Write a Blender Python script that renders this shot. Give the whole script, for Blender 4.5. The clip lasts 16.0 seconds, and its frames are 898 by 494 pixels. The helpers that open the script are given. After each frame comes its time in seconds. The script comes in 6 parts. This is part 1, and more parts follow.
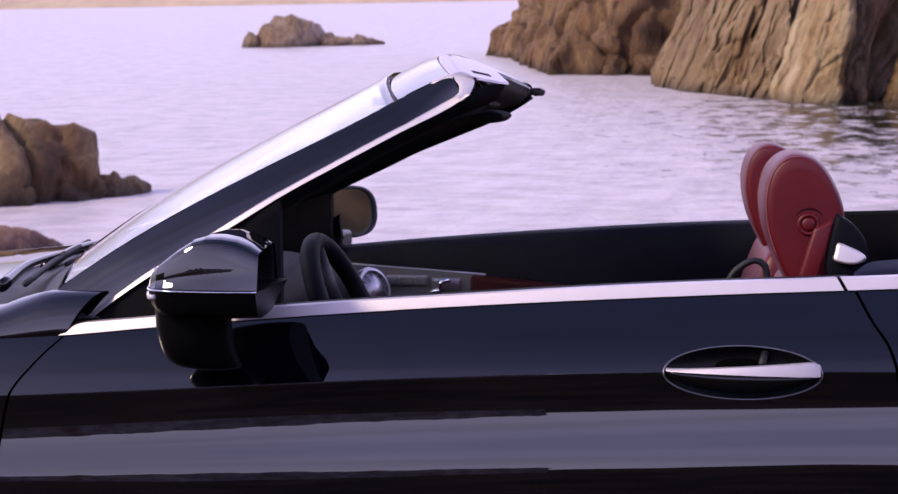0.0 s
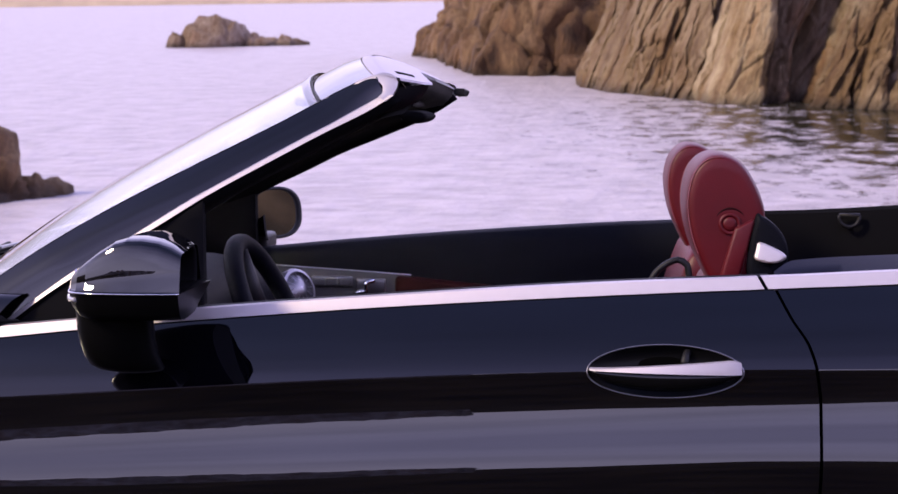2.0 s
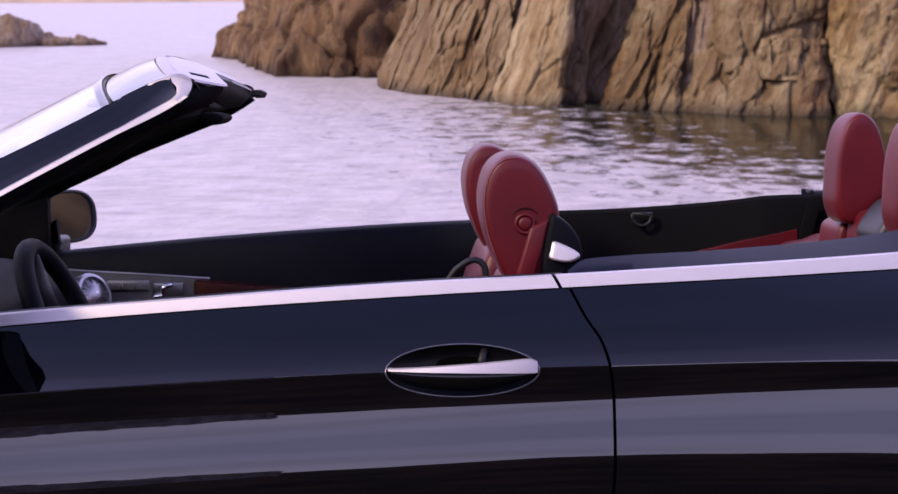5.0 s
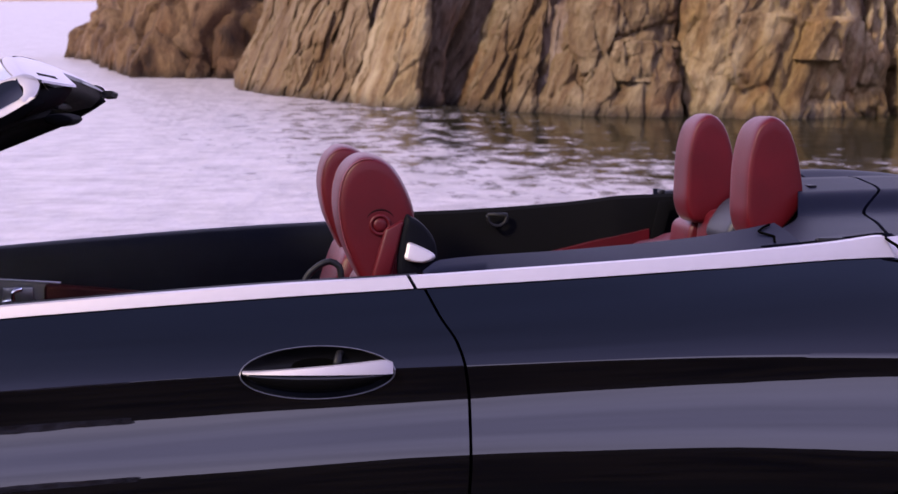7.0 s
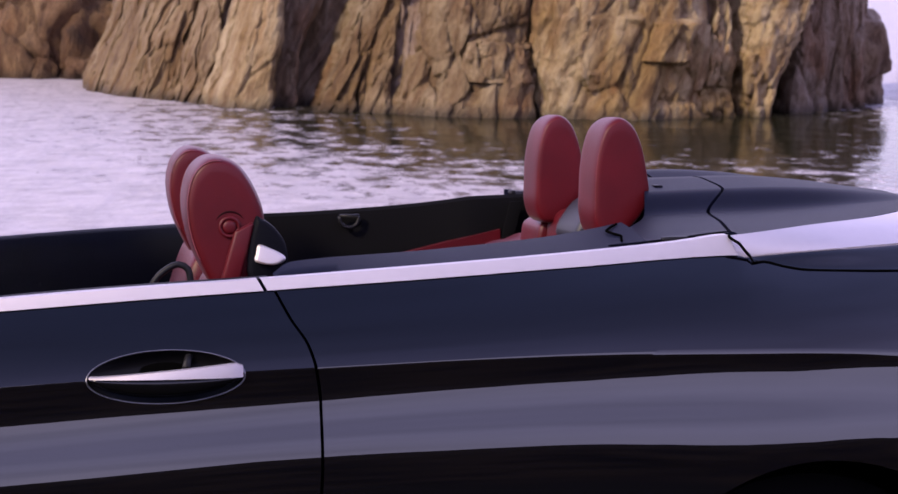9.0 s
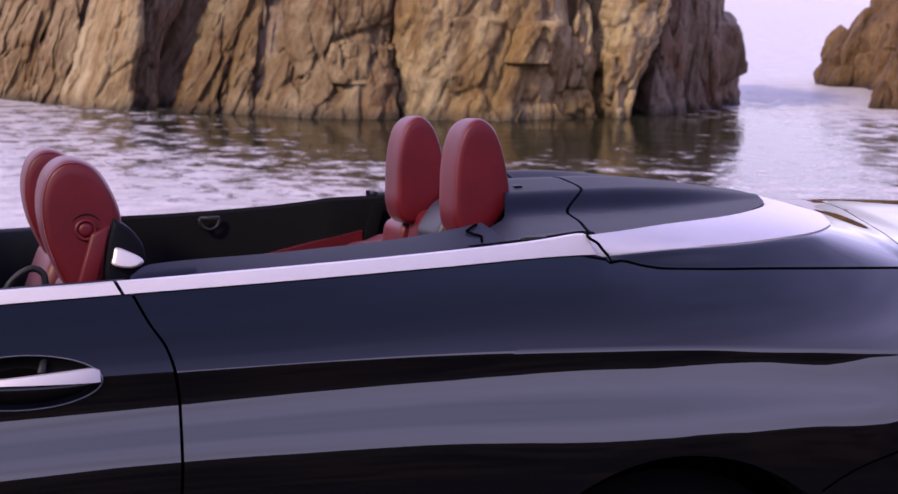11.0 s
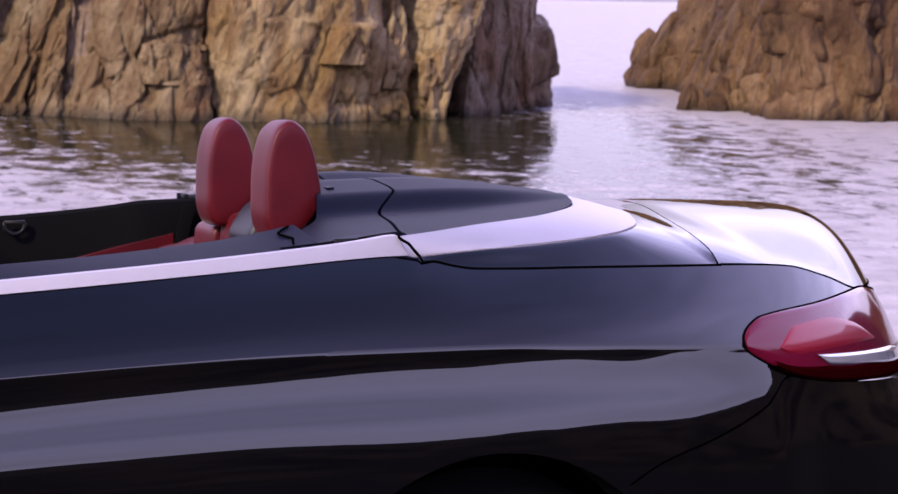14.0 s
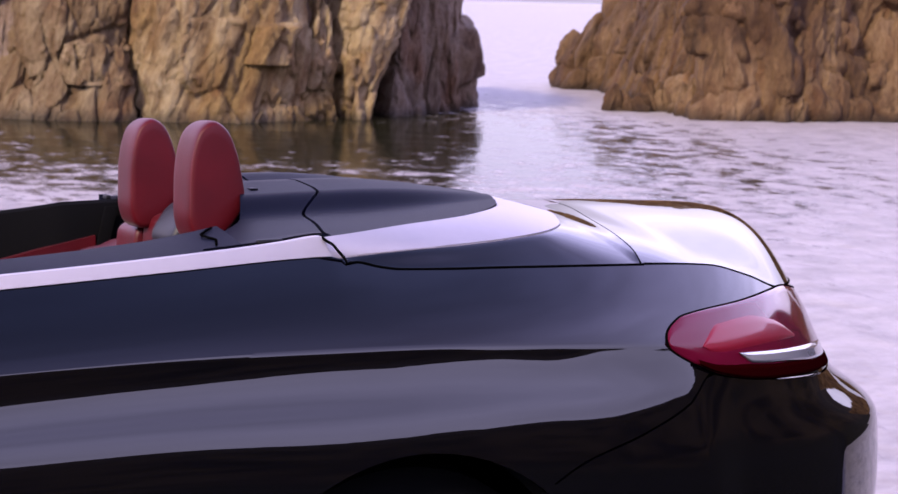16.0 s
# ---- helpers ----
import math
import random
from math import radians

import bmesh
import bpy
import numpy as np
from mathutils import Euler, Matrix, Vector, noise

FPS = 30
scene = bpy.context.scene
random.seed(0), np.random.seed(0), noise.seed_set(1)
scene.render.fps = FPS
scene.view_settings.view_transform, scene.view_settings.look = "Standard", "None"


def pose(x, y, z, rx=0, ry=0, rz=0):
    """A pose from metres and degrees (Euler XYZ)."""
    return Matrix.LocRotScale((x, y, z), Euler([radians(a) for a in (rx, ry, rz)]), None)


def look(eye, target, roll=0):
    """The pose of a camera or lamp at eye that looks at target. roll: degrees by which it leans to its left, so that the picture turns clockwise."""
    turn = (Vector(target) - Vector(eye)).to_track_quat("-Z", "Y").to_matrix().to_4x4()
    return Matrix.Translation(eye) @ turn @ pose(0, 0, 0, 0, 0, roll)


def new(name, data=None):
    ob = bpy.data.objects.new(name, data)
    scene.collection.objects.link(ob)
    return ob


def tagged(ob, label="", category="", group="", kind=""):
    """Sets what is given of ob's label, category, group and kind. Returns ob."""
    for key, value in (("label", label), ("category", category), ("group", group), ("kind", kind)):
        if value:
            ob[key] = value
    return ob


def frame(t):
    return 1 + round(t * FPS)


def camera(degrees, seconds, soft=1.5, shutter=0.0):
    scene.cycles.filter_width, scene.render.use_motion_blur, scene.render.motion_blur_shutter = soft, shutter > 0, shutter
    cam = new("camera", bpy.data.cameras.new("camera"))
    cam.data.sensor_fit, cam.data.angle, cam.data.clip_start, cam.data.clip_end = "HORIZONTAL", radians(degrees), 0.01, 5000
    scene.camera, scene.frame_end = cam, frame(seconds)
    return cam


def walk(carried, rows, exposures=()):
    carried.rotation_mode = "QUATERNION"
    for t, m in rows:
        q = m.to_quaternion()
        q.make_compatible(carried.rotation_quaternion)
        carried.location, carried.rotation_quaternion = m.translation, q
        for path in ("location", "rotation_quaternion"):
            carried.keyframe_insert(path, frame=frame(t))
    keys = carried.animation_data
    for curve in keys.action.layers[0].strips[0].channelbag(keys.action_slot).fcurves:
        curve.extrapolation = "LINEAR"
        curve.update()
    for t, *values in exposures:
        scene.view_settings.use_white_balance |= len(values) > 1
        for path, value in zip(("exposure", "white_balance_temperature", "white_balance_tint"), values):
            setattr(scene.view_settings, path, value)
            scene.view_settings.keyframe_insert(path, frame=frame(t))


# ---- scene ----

# the camera pans on a tripod beside the car; the car and the tripod share the slope of the slipway
SLOPE = -4.4
SLIP = pose(0, 0, 0, SLOPE, 0, 0)
PIVOT, REACH, HEADING, TILT, LEAN = Vector((1.695, -3.30, 1.20)), 0.085, 8.0, -5.02, -0.445
cam = camera(31.86, 16.0)
cam.data.dof.use_dof, cam.data.dof.focus_distance, cam.data.dof.aperture_fstop = True, 2.75, 12.0
PAN = [
    (0.0, 0.0), (0.5, 0.318), (1.0, 0.839), (1.5, 1.706), (2.0, 2.685), (2.5, 3.847), (3.0, 5.028), (3.5, 6.278), (4.0, 7.465),
    (6.5, 13.62), (7.0, 14.975), (7.5, 16.398), (8.0, 17.754), (8.5, 19.011), (9.0, 20.264),
    (11.5, 26.449), (12.0, 27.659), (12.5, 28.641), (13.0, 29.706), (13.5, 30.716), (14.0, 31.86), (14.5, 32.767),
    (15.0, 33.581), (15.5, 34.157), (16.0, 34.542),
]


def station(yaw):
    a, a0 = radians(yaw - HEADING), radians(-HEADING)
    c = PIVOT + REACH * Vector((math.sin(a) - math.sin(a0), math.cos(a) - math.cos(a0), 0))
    return SLIP @ pose(c.x, c.y, c.z, 0, 0, HEADING - yaw) @ pose(0, 0, 0, 90 + TILT) @ pose(0, 0, 0, 0, 0, LEAN)


walk(cam, [(t, station(yaw)) for t, yaw in PAN], [(0.0, -0.14, 6500, 10), (8.0, -0.14, 6500, 10), (16.0, -0.06, 6500, 10)])

# ---- light: a bright overcast evening, soft sun from behind the tripod ----
SUN_EL, SUN_AZ = 37.0, 241.0
world = bpy.data.worlds.new("world")
scene.world = world
world.use_nodes = True
wn, wl = world.node_tree.nodes, world.node_tree.links
wn.clear()
sky = wn.new("ShaderNodeTexSky")
sky.sky_type, sky.sun_disc = "NISHITA", False
sky.sun_elevation, sky.sun_rotation = radians(SUN_EL), radians(SUN_AZ)
sky.air_density, sky.dust_density, sky.ozone_density = 1.0, 4.0, 2.0
# high thin cloud: bright towards the horizon, deep blue overhead
co = wn.new("ShaderNodeTexCoord")
xyz = wn.new("ShaderNodeSeparateXYZ")
dome = wn.new("ShaderNodeValToRGB")
HAZE = ((0.0, (0.16, 0.143, 0.19)), (0.09, (0.34, 0.30, 0.42)), (0.20, (0.58, 0.515, 0.77)), (0.30, (0.55, 0.50, 0.82)), (0.46, (0.42, 0.388, 0.70)), (0.60, (0.26, 0.238, 0.46)), (0.72, (0.158, 0.150, 0.325)), (0.85, (0.070, 0.077, 0.180)), (1.0, (0.040, 0.048, 0.120)))
for pos, col in HAZE[1:-1]:
    dome.color_ramp.elements.new(pos).color = (*col, 1)
dome.color_ramp.elements[0].color, dome.color_ramp.elements[-1].color = (*HAZE[0][1], 1), (*HAZE[-1][1], 1)
dome.color_ramp.interpolation = "B_SPLINE"
wash = wn.new("ShaderNodeVectorMath")
wash.operation = "SCALE"
cloud = wn.new("ShaderNodeMix")
cloud.data_type = "RGBA"
cloud.inputs[0].default_value = 0.85
back = wn.new("ShaderNodeBackground")
back.inputs[1].default_value = 0.1
out = wn.new("ShaderNodeOutputWorld")
wl.new(co.outputs["Generated"], xyz.inputs[0])
wl.new(xyz.outputs[2], dome.inputs[0])
wl.new(dome.outputs[0], wash.inputs[0])
flat, veil, thick = wn.new("ShaderNodeMapping"), wn.new("ShaderNodeTexNoise"), wn.new("ShaderNodeMapRange")
flat.inputs["Scale"].default_value = (1.6, 1.6, 9.0)
veil.inputs["Scale"].default_value, veil.inputs["Detail"].default_value, veil.inputs["Roughness"].default_value = 1.0, 4, 0.5
thick.inputs[1].default_value, thick.inputs[2].default_value, thick.inputs[3].default_value, thick.inputs[4].default_value = 0.3, 0.7, 42.0 * 0.78, 42.0 * 1.22
wl.new(co.outputs["Generated"], flat.inputs[0])
wl.new(flat.outputs[0], veil.inputs["Vector"])
wl.new(veil.outputs[0], thick.inputs[0])
wl.new(thick.outputs[0], wash.inputs["Scale"])
wl.new(sky.outputs[0], cloud.inputs[6])
wl.new(wash.outputs[0], cloud.inputs[7])
# the cloud is brighter out over the sea
seaward, near_sea, lit = wn.new("ShaderNodeVectorMath"), wn.new("ShaderNodeMapRange"), wn.new("ShaderNodeVectorMath")
seaward.operation, lit.operation = "DOT_PRODUCT", "SCALE"
seaward.inputs[1].default_value = (0.90, 0.42, 0.10)
near_sea.interpolation_type = "SMOOTHSTEP"
near_sea.inputs[1].default_value, near_sea.inputs[2].default_value, near_sea.inputs[3].default_value, near_sea.inputs[4].default_value = 0.68, 1.0, 1.0, 1.25
wl.new(co.outputs["Generated"], seaward.inputs[0])
wl.new(seaward.outputs["Value"], near_sea.inputs[0])
wl.new(cloud.outputs[2], lit.inputs[0])
wl.new(near_sea.outputs[0], lit.inputs["Scale"])
high, near_high, lit_high = wn.new("ShaderNodeVectorMath"), wn.new("ShaderNodeMapRange"), wn.new("ShaderNodeVectorMath")
high.operation, lit_high.operation = "DOT_PRODUCT", "SCALE"
high.inputs[1].default_value = (0.76, 0.22, 0.61)
near_high.interpolation_type = "SMOOTHSTEP"
near_high.inputs[1].default_value, near_high.inputs[2].default_value, near_high.inputs[3].default_value, near_high.inputs[4].default_value = 0.66, 0.93, 1.0, 1.5
wl.new(co.outputs["Generated"], high.inputs[0])
wl.new(high.outputs["Value"], near_high.inputs[0])
wl.new(lit.outputs[0], lit_high.inputs[0])
wl.new(near_high.outputs[0], lit_high.inputs["Scale"])
wl.new(lit_high.outputs[0], back.inputs[0])
wl.new(back.outputs[0], out.inputs[0])
sun = new("sun", bpy.data.lights.new("sun", "SUN"))
sun.data.energy, sun.data.angle, sun.data.color = 4.1, radians(9), (1.0, 0.80, 0.58)
sun.matrix_world = look((0, 0, 0), (-math.sin(radians(SUN_AZ)) * math.cos(radians(SUN_EL)), -math.cos(radians(SUN_AZ)) * math.cos(radians(SUN_EL)), -math.sin(radians(SUN_EL))))


# ---- materials ----
def nodes_of(name):
    m = bpy.data.materials.new(name)
    m.use_nodes = True
    return m, m.node_tree.nodes, m.node_tree.links, m.node_tree.nodes["Principled BSDF"]


def solid(name, color, rough=0.5, metal=0.0, vary=0.0, scale=40.0, bump=0.0, bump_scale=300.0, coat=0.0, coat_rough=0.03, spec=0.5):
    """A plain material with a little two-scale variation in tone and gloss, and fine relief."""
    m, n, l, b = nodes_of(name)
    b.inputs["Base Color"].default_value = (*color, 1)
    b.inputs["Roughness"].default_value = rough
    b.inputs["Metallic"].default_value = metal
    b.inputs["Specular IOR Level"].default_value = spec
    b.inputs["Coat Weight"].default_value = coat
    b.inputs["Coat Roughness"].default_value = coat_rough
    co = n.new("ShaderNodeTexCoord")
    if vary:
        big, small = n.new("ShaderNodeTexNoise"), n.new("ShaderNodeTexNoise")
        big.inputs["Scale"].default_value, small.inputs["Scale"].default_value = scale * 0.12, scale
        small.inputs["Detail"].default_value = 6
        add = n.new("ShaderNodeMath")
        add.operation = "ADD"
        ramp = n.new("ShaderNodeMapRange")
        ramp.inputs[1].default_value, ramp.inputs[2].default_value = 0.6, 1.4
        ramp.inputs[3].default_value, ramp.inputs[4].default_value = 1 - vary, 1 + vary
        mul = n.new("ShaderNodeVectorMath")
        mul.operation = "SCALE"
        mul.inputs[0].default_value = color
        for tex in (big, small):
            l.new(co.outputs["Object"], tex.inputs["Vector"])
        l.new(big.outputs[0], add.inputs[0])
        l.new(small.outputs[0], add.inputs[1])
        l.new(add.outputs[0], ramp.inputs[0])
        l.new(ramp.outputs[0], mul.inputs["Scale"])
        l.new(mul.outputs[0], b.inputs["Base Color"])
        gloss = n.new("ShaderNodeMath")
        gloss.operation = "MULTIPLY"
        gloss.inputs[1].default_value = rough
        l.new(ramp.outputs[0], gloss.inputs[0])
        l.new(gloss.outputs[0], b.inputs["Roughness"])
    if bump:
        tex, bm = n.new("ShaderNodeTexNoise"), n.new("ShaderNodeBump")
        tex.inputs["Scale"].default_value = bump_scale
        tex.inputs["Detail"].default_value = 4
        bm.inputs["Strength"].default_value, bm.inputs["Distance"].default_value = bump, 0.002
        l.new(co.outputs["Object"], tex.inputs["Vector"])
        l.new(tex.outputs[0], bm.inputs["Height"])
        l.new(bm.outputs[0], b.inputs["Normal"])
    return m


def leather(name, color, rough, grain=0.35, scale=420.0):
    """Leather: a pebbled grain, soft creases and slightly uneven dye."""
    m, n, l, b = nodes_of(name)
    co, vor, noi, bm = n.new("ShaderNodeTexCoord"), n.new("ShaderNodeTexVoronoi"), n.new("ShaderNodeTexNoise"), n.new("ShaderNodeBump")
    vor.inputs["Scale"].default_value, noi.inputs["Scale"].default_value = scale, 9.0
    noi.inputs["Detail"].default_value = 5
    ramp = n.new("ShaderNodeMapRange")
    ramp.inputs[1].default_value, ramp.inputs[2].default_value, ramp.inputs[3].default_value, ramp.inputs[4].default_value = 0.3, 0.7, 0.82, 1.15
    mul = n.new("ShaderNodeVectorMath")
    mul.operation = "SCALE"
    mul.inputs[0].default_value = color
    bm.inputs["Strength"].default_value, bm.inputs["Distance"].default_value = grain, 0.0012
    l.new(co.outputs["Object"], vor.inputs["Vector"])
    l.new(co.outputs["Object"], noi.inputs["Vector"])
    l.new(noi.outputs[0], ramp.inputs[0])
    l.new(ramp.outputs[0], mul.inputs["Scale"])
    l.new(mul.outputs[0], b.inputs["Base Color"])
    l.new(vor.outputs[0], bm.inputs["Height"])
    l.new(bm.outputs[0], b.inputs["Normal"])
    b.inputs["Roughness"].default_value = rough
    b.inputs["Sheen Weight"].default_value, b.inputs["Sheen Roughness"].default_value = 0.0, 0.4
    return m


def car_paint():
    """Blue-black metallic paint under clear coat, with fine flake and faint waviness."""
    m, n, l, b = nodes_of("blue_black_paint")
    co, flake, wave = n.new("ShaderNodeTexCoord"), n.new("ShaderNodeTexNoise"), n.new("ShaderNodeTexNoise")
    flake.inputs["Scale"].default_value, wave.inputs["Scale"].default_value = 2600.0, 3.0
    ramp = n.new("ShaderNodeValToRGB")
    ramp.color_ramp.elements[0].position, ramp.color_ramp.elements[1].position = 0.35, 0.75
    ramp.color_ramp.elements[0].color, ramp.color_ramp.elements[1].color = (0.0009, 0.0009, 0.0016, 1), (0.0022, 0.0023, 0.0048, 1)
    bm = n.new("ShaderNodeBump")
    bm.inputs["Strength"].default_value, bm.inputs["Distance"].default_value = 0.05, 0.004
    l.new(co.outputs["Object"], flake.inputs["Vector"])
    l.new(co.outputs["Object"], wave.inputs["Vector"])
    l.new(flake.outputs[0], ramp.inputs[0])
    l.new(ramp.outputs[0], b.inputs["Base Color"])
    l.new(wave.outputs[0], bm.inputs["Height"])
    l.new(bm.outputs[0], b.inputs["Coat Normal"])
    b.inputs["Metallic"].default_value, b.inputs["Roughness"].default_value = 0.0, 0.4
    b.inputs["Specular IOR Level"].default_value = 0.0
    b.inputs["Coat Weight"].default_value, b.inputs["Coat Roughness"].default_value, b.inputs["Coat IOR"].default_value = 1.0, 0.015, 1.66
    return m


def glass(name, color=(0.92, 0.95, 0.94), rough=0.0):
    m, n, l, b = nodes_of(name)
    b.inputs["Base Color"].default_value = (*color, 1)
    b.inputs["Transmission Weight"].default_value, b.inputs["Roughness"].default_value, b.inputs["IOR"].default_value = 1.0, rough, 1.24
    return m


def rock_material(name, warm, dark, pale, lean=0.1):
    """Weathered granite: ochre stains and pale scours drawn out along the joints, which lean; darker pits; a wet dark foot at the waterline."""
    m, n, l, b = nodes_of(name)
    co, info = n.new("ShaderNodeTexCoord"), n.new("ShaderNodeObjectInfo")
    turn, mp, run = n.new("ShaderNodeMapping"), n.new("ShaderNodeMapping"), n.new("ShaderNodeMapping")
    turn.inputs["Rotation"].default_value = (0, -lean, 0)
    mp.inputs["Scale"].default_value = (1.0, 1.0, 0.45)
    run.inputs["Scale"].default_value = (3.0, 3.0, 0.24)
    l.new(co.outputs["Object"], turn.inputs[0])
    for q in (mp, run):
        l.new(turn.outputs[0], q.inputs[0])

    def tex(scale, detail, rough, source):
        t = n.new("ShaderNodeTexNoise")
        t.inputs["Scale"].default_value, t.inputs["Detail"].default_value, t.inputs["Roughness"].default_value = scale, detail, rough
        l.new(source.outputs[0], t.inputs["Vector"])
        return t

    def ramp(source, a, b2, ca, cb):
        r = n.new("ShaderNodeValToRGB")
        r.color_ramp.elements[0].position, r.color_ramp.elements[1].position = a, b2
        r.color_ramp.elements[0].color, r.color_ramp.elements[1].color = (*ca, 1), (*cb, 1)
        l.new(source, r.inputs[0])
        return r

    def times(a, b2, k):
        x = n.new("ShaderNodeMix")
        x.data_type, x.blend_type = "RGBA", "MULTIPLY"
        x.inputs[0].default_value = k
        l.new(a, x.inputs[6])
        l.new(b2, x.inputs[7])
        return x.outputs[2]

    big, mid, fine = tex(0.75, 5, 0.6, mp), tex(2.8, 8, 0.62, mp), tex(15.0, 8, 0.65, mp)
    streak, rust = tex(1.5, 5, 0.55, run), tex(0.9, 6, 0.6, mp)
    base = ramp(big.outputs[0], 0.40, 0.60, warm, pale).outputs[0]
    base = times(base, ramp(streak.outputs[0], 0.36, 0.56, (0.52, 0.37, 0.25), (1, 1, 1)).outputs[0], 0.62)
    base = times(base, ramp(rust.outputs[0], 0.56, 0.70, (1, 1, 1), (0.82, 0.50, 0.26)).outputs[0], 0.7)
    base = times(base, ramp(mid.outputs[0], 0.33, 0.47, dark, (1, 1, 1)).outputs[0], 0.7)
    base = times(base, ramp(fine.outputs[0], 0.34, 0.56, (0.62, 0.56, 0.50), (1.06, 1.06, 1.06)).outputs[0], 0.8)
    sep, wob, tide, own, both, wet = (n.new(k) for k in ("ShaderNodeSeparateXYZ", "ShaderNodeMath", "ShaderNodeMapRange", "ShaderNodeMapRange", "ShaderNodeMath", "ShaderNodeVectorMath"))
    wob.operation, both.operation, wet.operation = "MULTIPLY_ADD", "MULTIPLY", "SCALE"
    wob.inputs[1].default_value = -0.5
    l.new(co.outputs["Object"], sep.inputs[0])
    l.new(mid.outputs[0], wob.inputs[0])
    l.new(sep.outputs[2], wob.inputs[2])
    tide.inputs[1].default_value, tide.inputs[2].default_value, tide.inputs[3].default_value, tide.inputs[4].default_value = -1.0, -0.76, 0.28, 1.0
    own.inputs[3].default_value, own.inputs[4].default_value = 0.86, 1.12
    l.new(wob.outputs[0], tide.inputs[0])
    l.new(info.outputs["Random"], own.inputs[0])
    l.new(tide.outputs[0], both.inputs[0])
    l.new(own.outputs[0], both.inputs[1])
    l.new(base, wet.inputs[0])
    l.new(both.outputs[0], wet.inputs["Scale"])
    l.new(wet.outputs[0], b.inputs["Base Color"])
    bm, add, add2 = n.new("ShaderNodeBump"), n.new("ShaderNodeMath"), n.new("ShaderNodeMath")
    bm.inputs["Strength"].default_value, bm.inputs["Distance"].default_value = 1.0, 0.10
    add2.operation = "MULTIPLY_ADD"
    add2.inputs[1].default_value = 0.5
    l.new(mid.outputs[0], add.inputs[0])
    l.new(streak.outputs[0], add.inputs[1])
    l.new(fine.outputs[0], add2.inputs[0])
    l.new(add.outputs[0], add2.inputs[2])
    l.new(add2.outputs[0], bm.inputs["Height"])
    l.new(bm.outputs[0], b.inputs["Normal"])
    b.inputs["Roughness"].default_value = 0.85
    return m


def ground_material():
    """Dark wet gravel on the slipway, brown rock and scrub on the hills."""
    m, n, l, b = nodes_of("gravel_and_rock")
    co, split, tex, mid, add, hill, mix = (n.new(k) for k in ("ShaderNodeTexCoord", "ShaderNodeSeparateXYZ", "ShaderNodeTexNoise", "ShaderNodeTexNoise", "ShaderNodeMath", "ShaderNodeMapRange", "ShaderNodeMix"))
    tex.inputs["Scale"].default_value, tex.inputs["Detail"].default_value = 30.0, 6
    mid.inputs["Scale"].default_value, mid.inputs["Detail"].default_value = 0.7, 8
    add.operation = "MULTIPLY_ADD"
    add.inputs[1].default_value = 1.5
    hill.inputs[1].default_value, hill.inputs[2].default_value = 1.6, 2.4
    mix.data_type = "RGBA"
    gravel, rock = n.new("ShaderNodeValToRGB"), n.new("ShaderNodeValToRGB")
    for r, ca, cb in ((gravel, (0.011, 0.010, 0.007), (0.030, 0.027, 0.020)), (rock, (0.012, 0.009, 0.006), (0.050, 0.036, 0.022))):
        r.color_ramp.elements[0].position, r.color_ramp.elements[1].position = 0.36, 0.62
        r.color_ramp.elements[0].color, r.color_ramp.elements[1].color = (*ca, 1), (*cb, 1)
    for t in (tex, mid):
        l.new(co.outputs["Object"], t.inputs["Vector"])
    l.new(co.outputs["Object"], split.inputs[0])
    l.new(mid.outputs[0], add.inputs[0])
    l.new(split.outputs[2], add.inputs[2])
    l.new(add.outputs[0], hill.inputs[0])
    l.new(tex.outputs[0], gravel.inputs[0])
    l.new(mid.outputs[0], rock.inputs[0])
    l.new(hill.outputs[0], mix.inputs[0])
    l.new(gravel.outputs[0], mix.inputs[6])
    l.new(rock.outputs[0], mix.inputs[7])
    l.new(mix.outputs[2], b.inputs["Base Color"])
    bm = n.new("ShaderNodeBump")
    bm.inputs["Strength"].default_value, bm.inputs["Distance"].default_value = 0.8, 0.02
    l.new(tex.outputs[0], bm.inputs["Height"])
    l.new(bm.outputs[0], b.inputs["Normal"])
    b.inputs["Roughness"].default_value, b.inputs["Specular IOR Level"].default_value = 0.95, 0.05
    return m


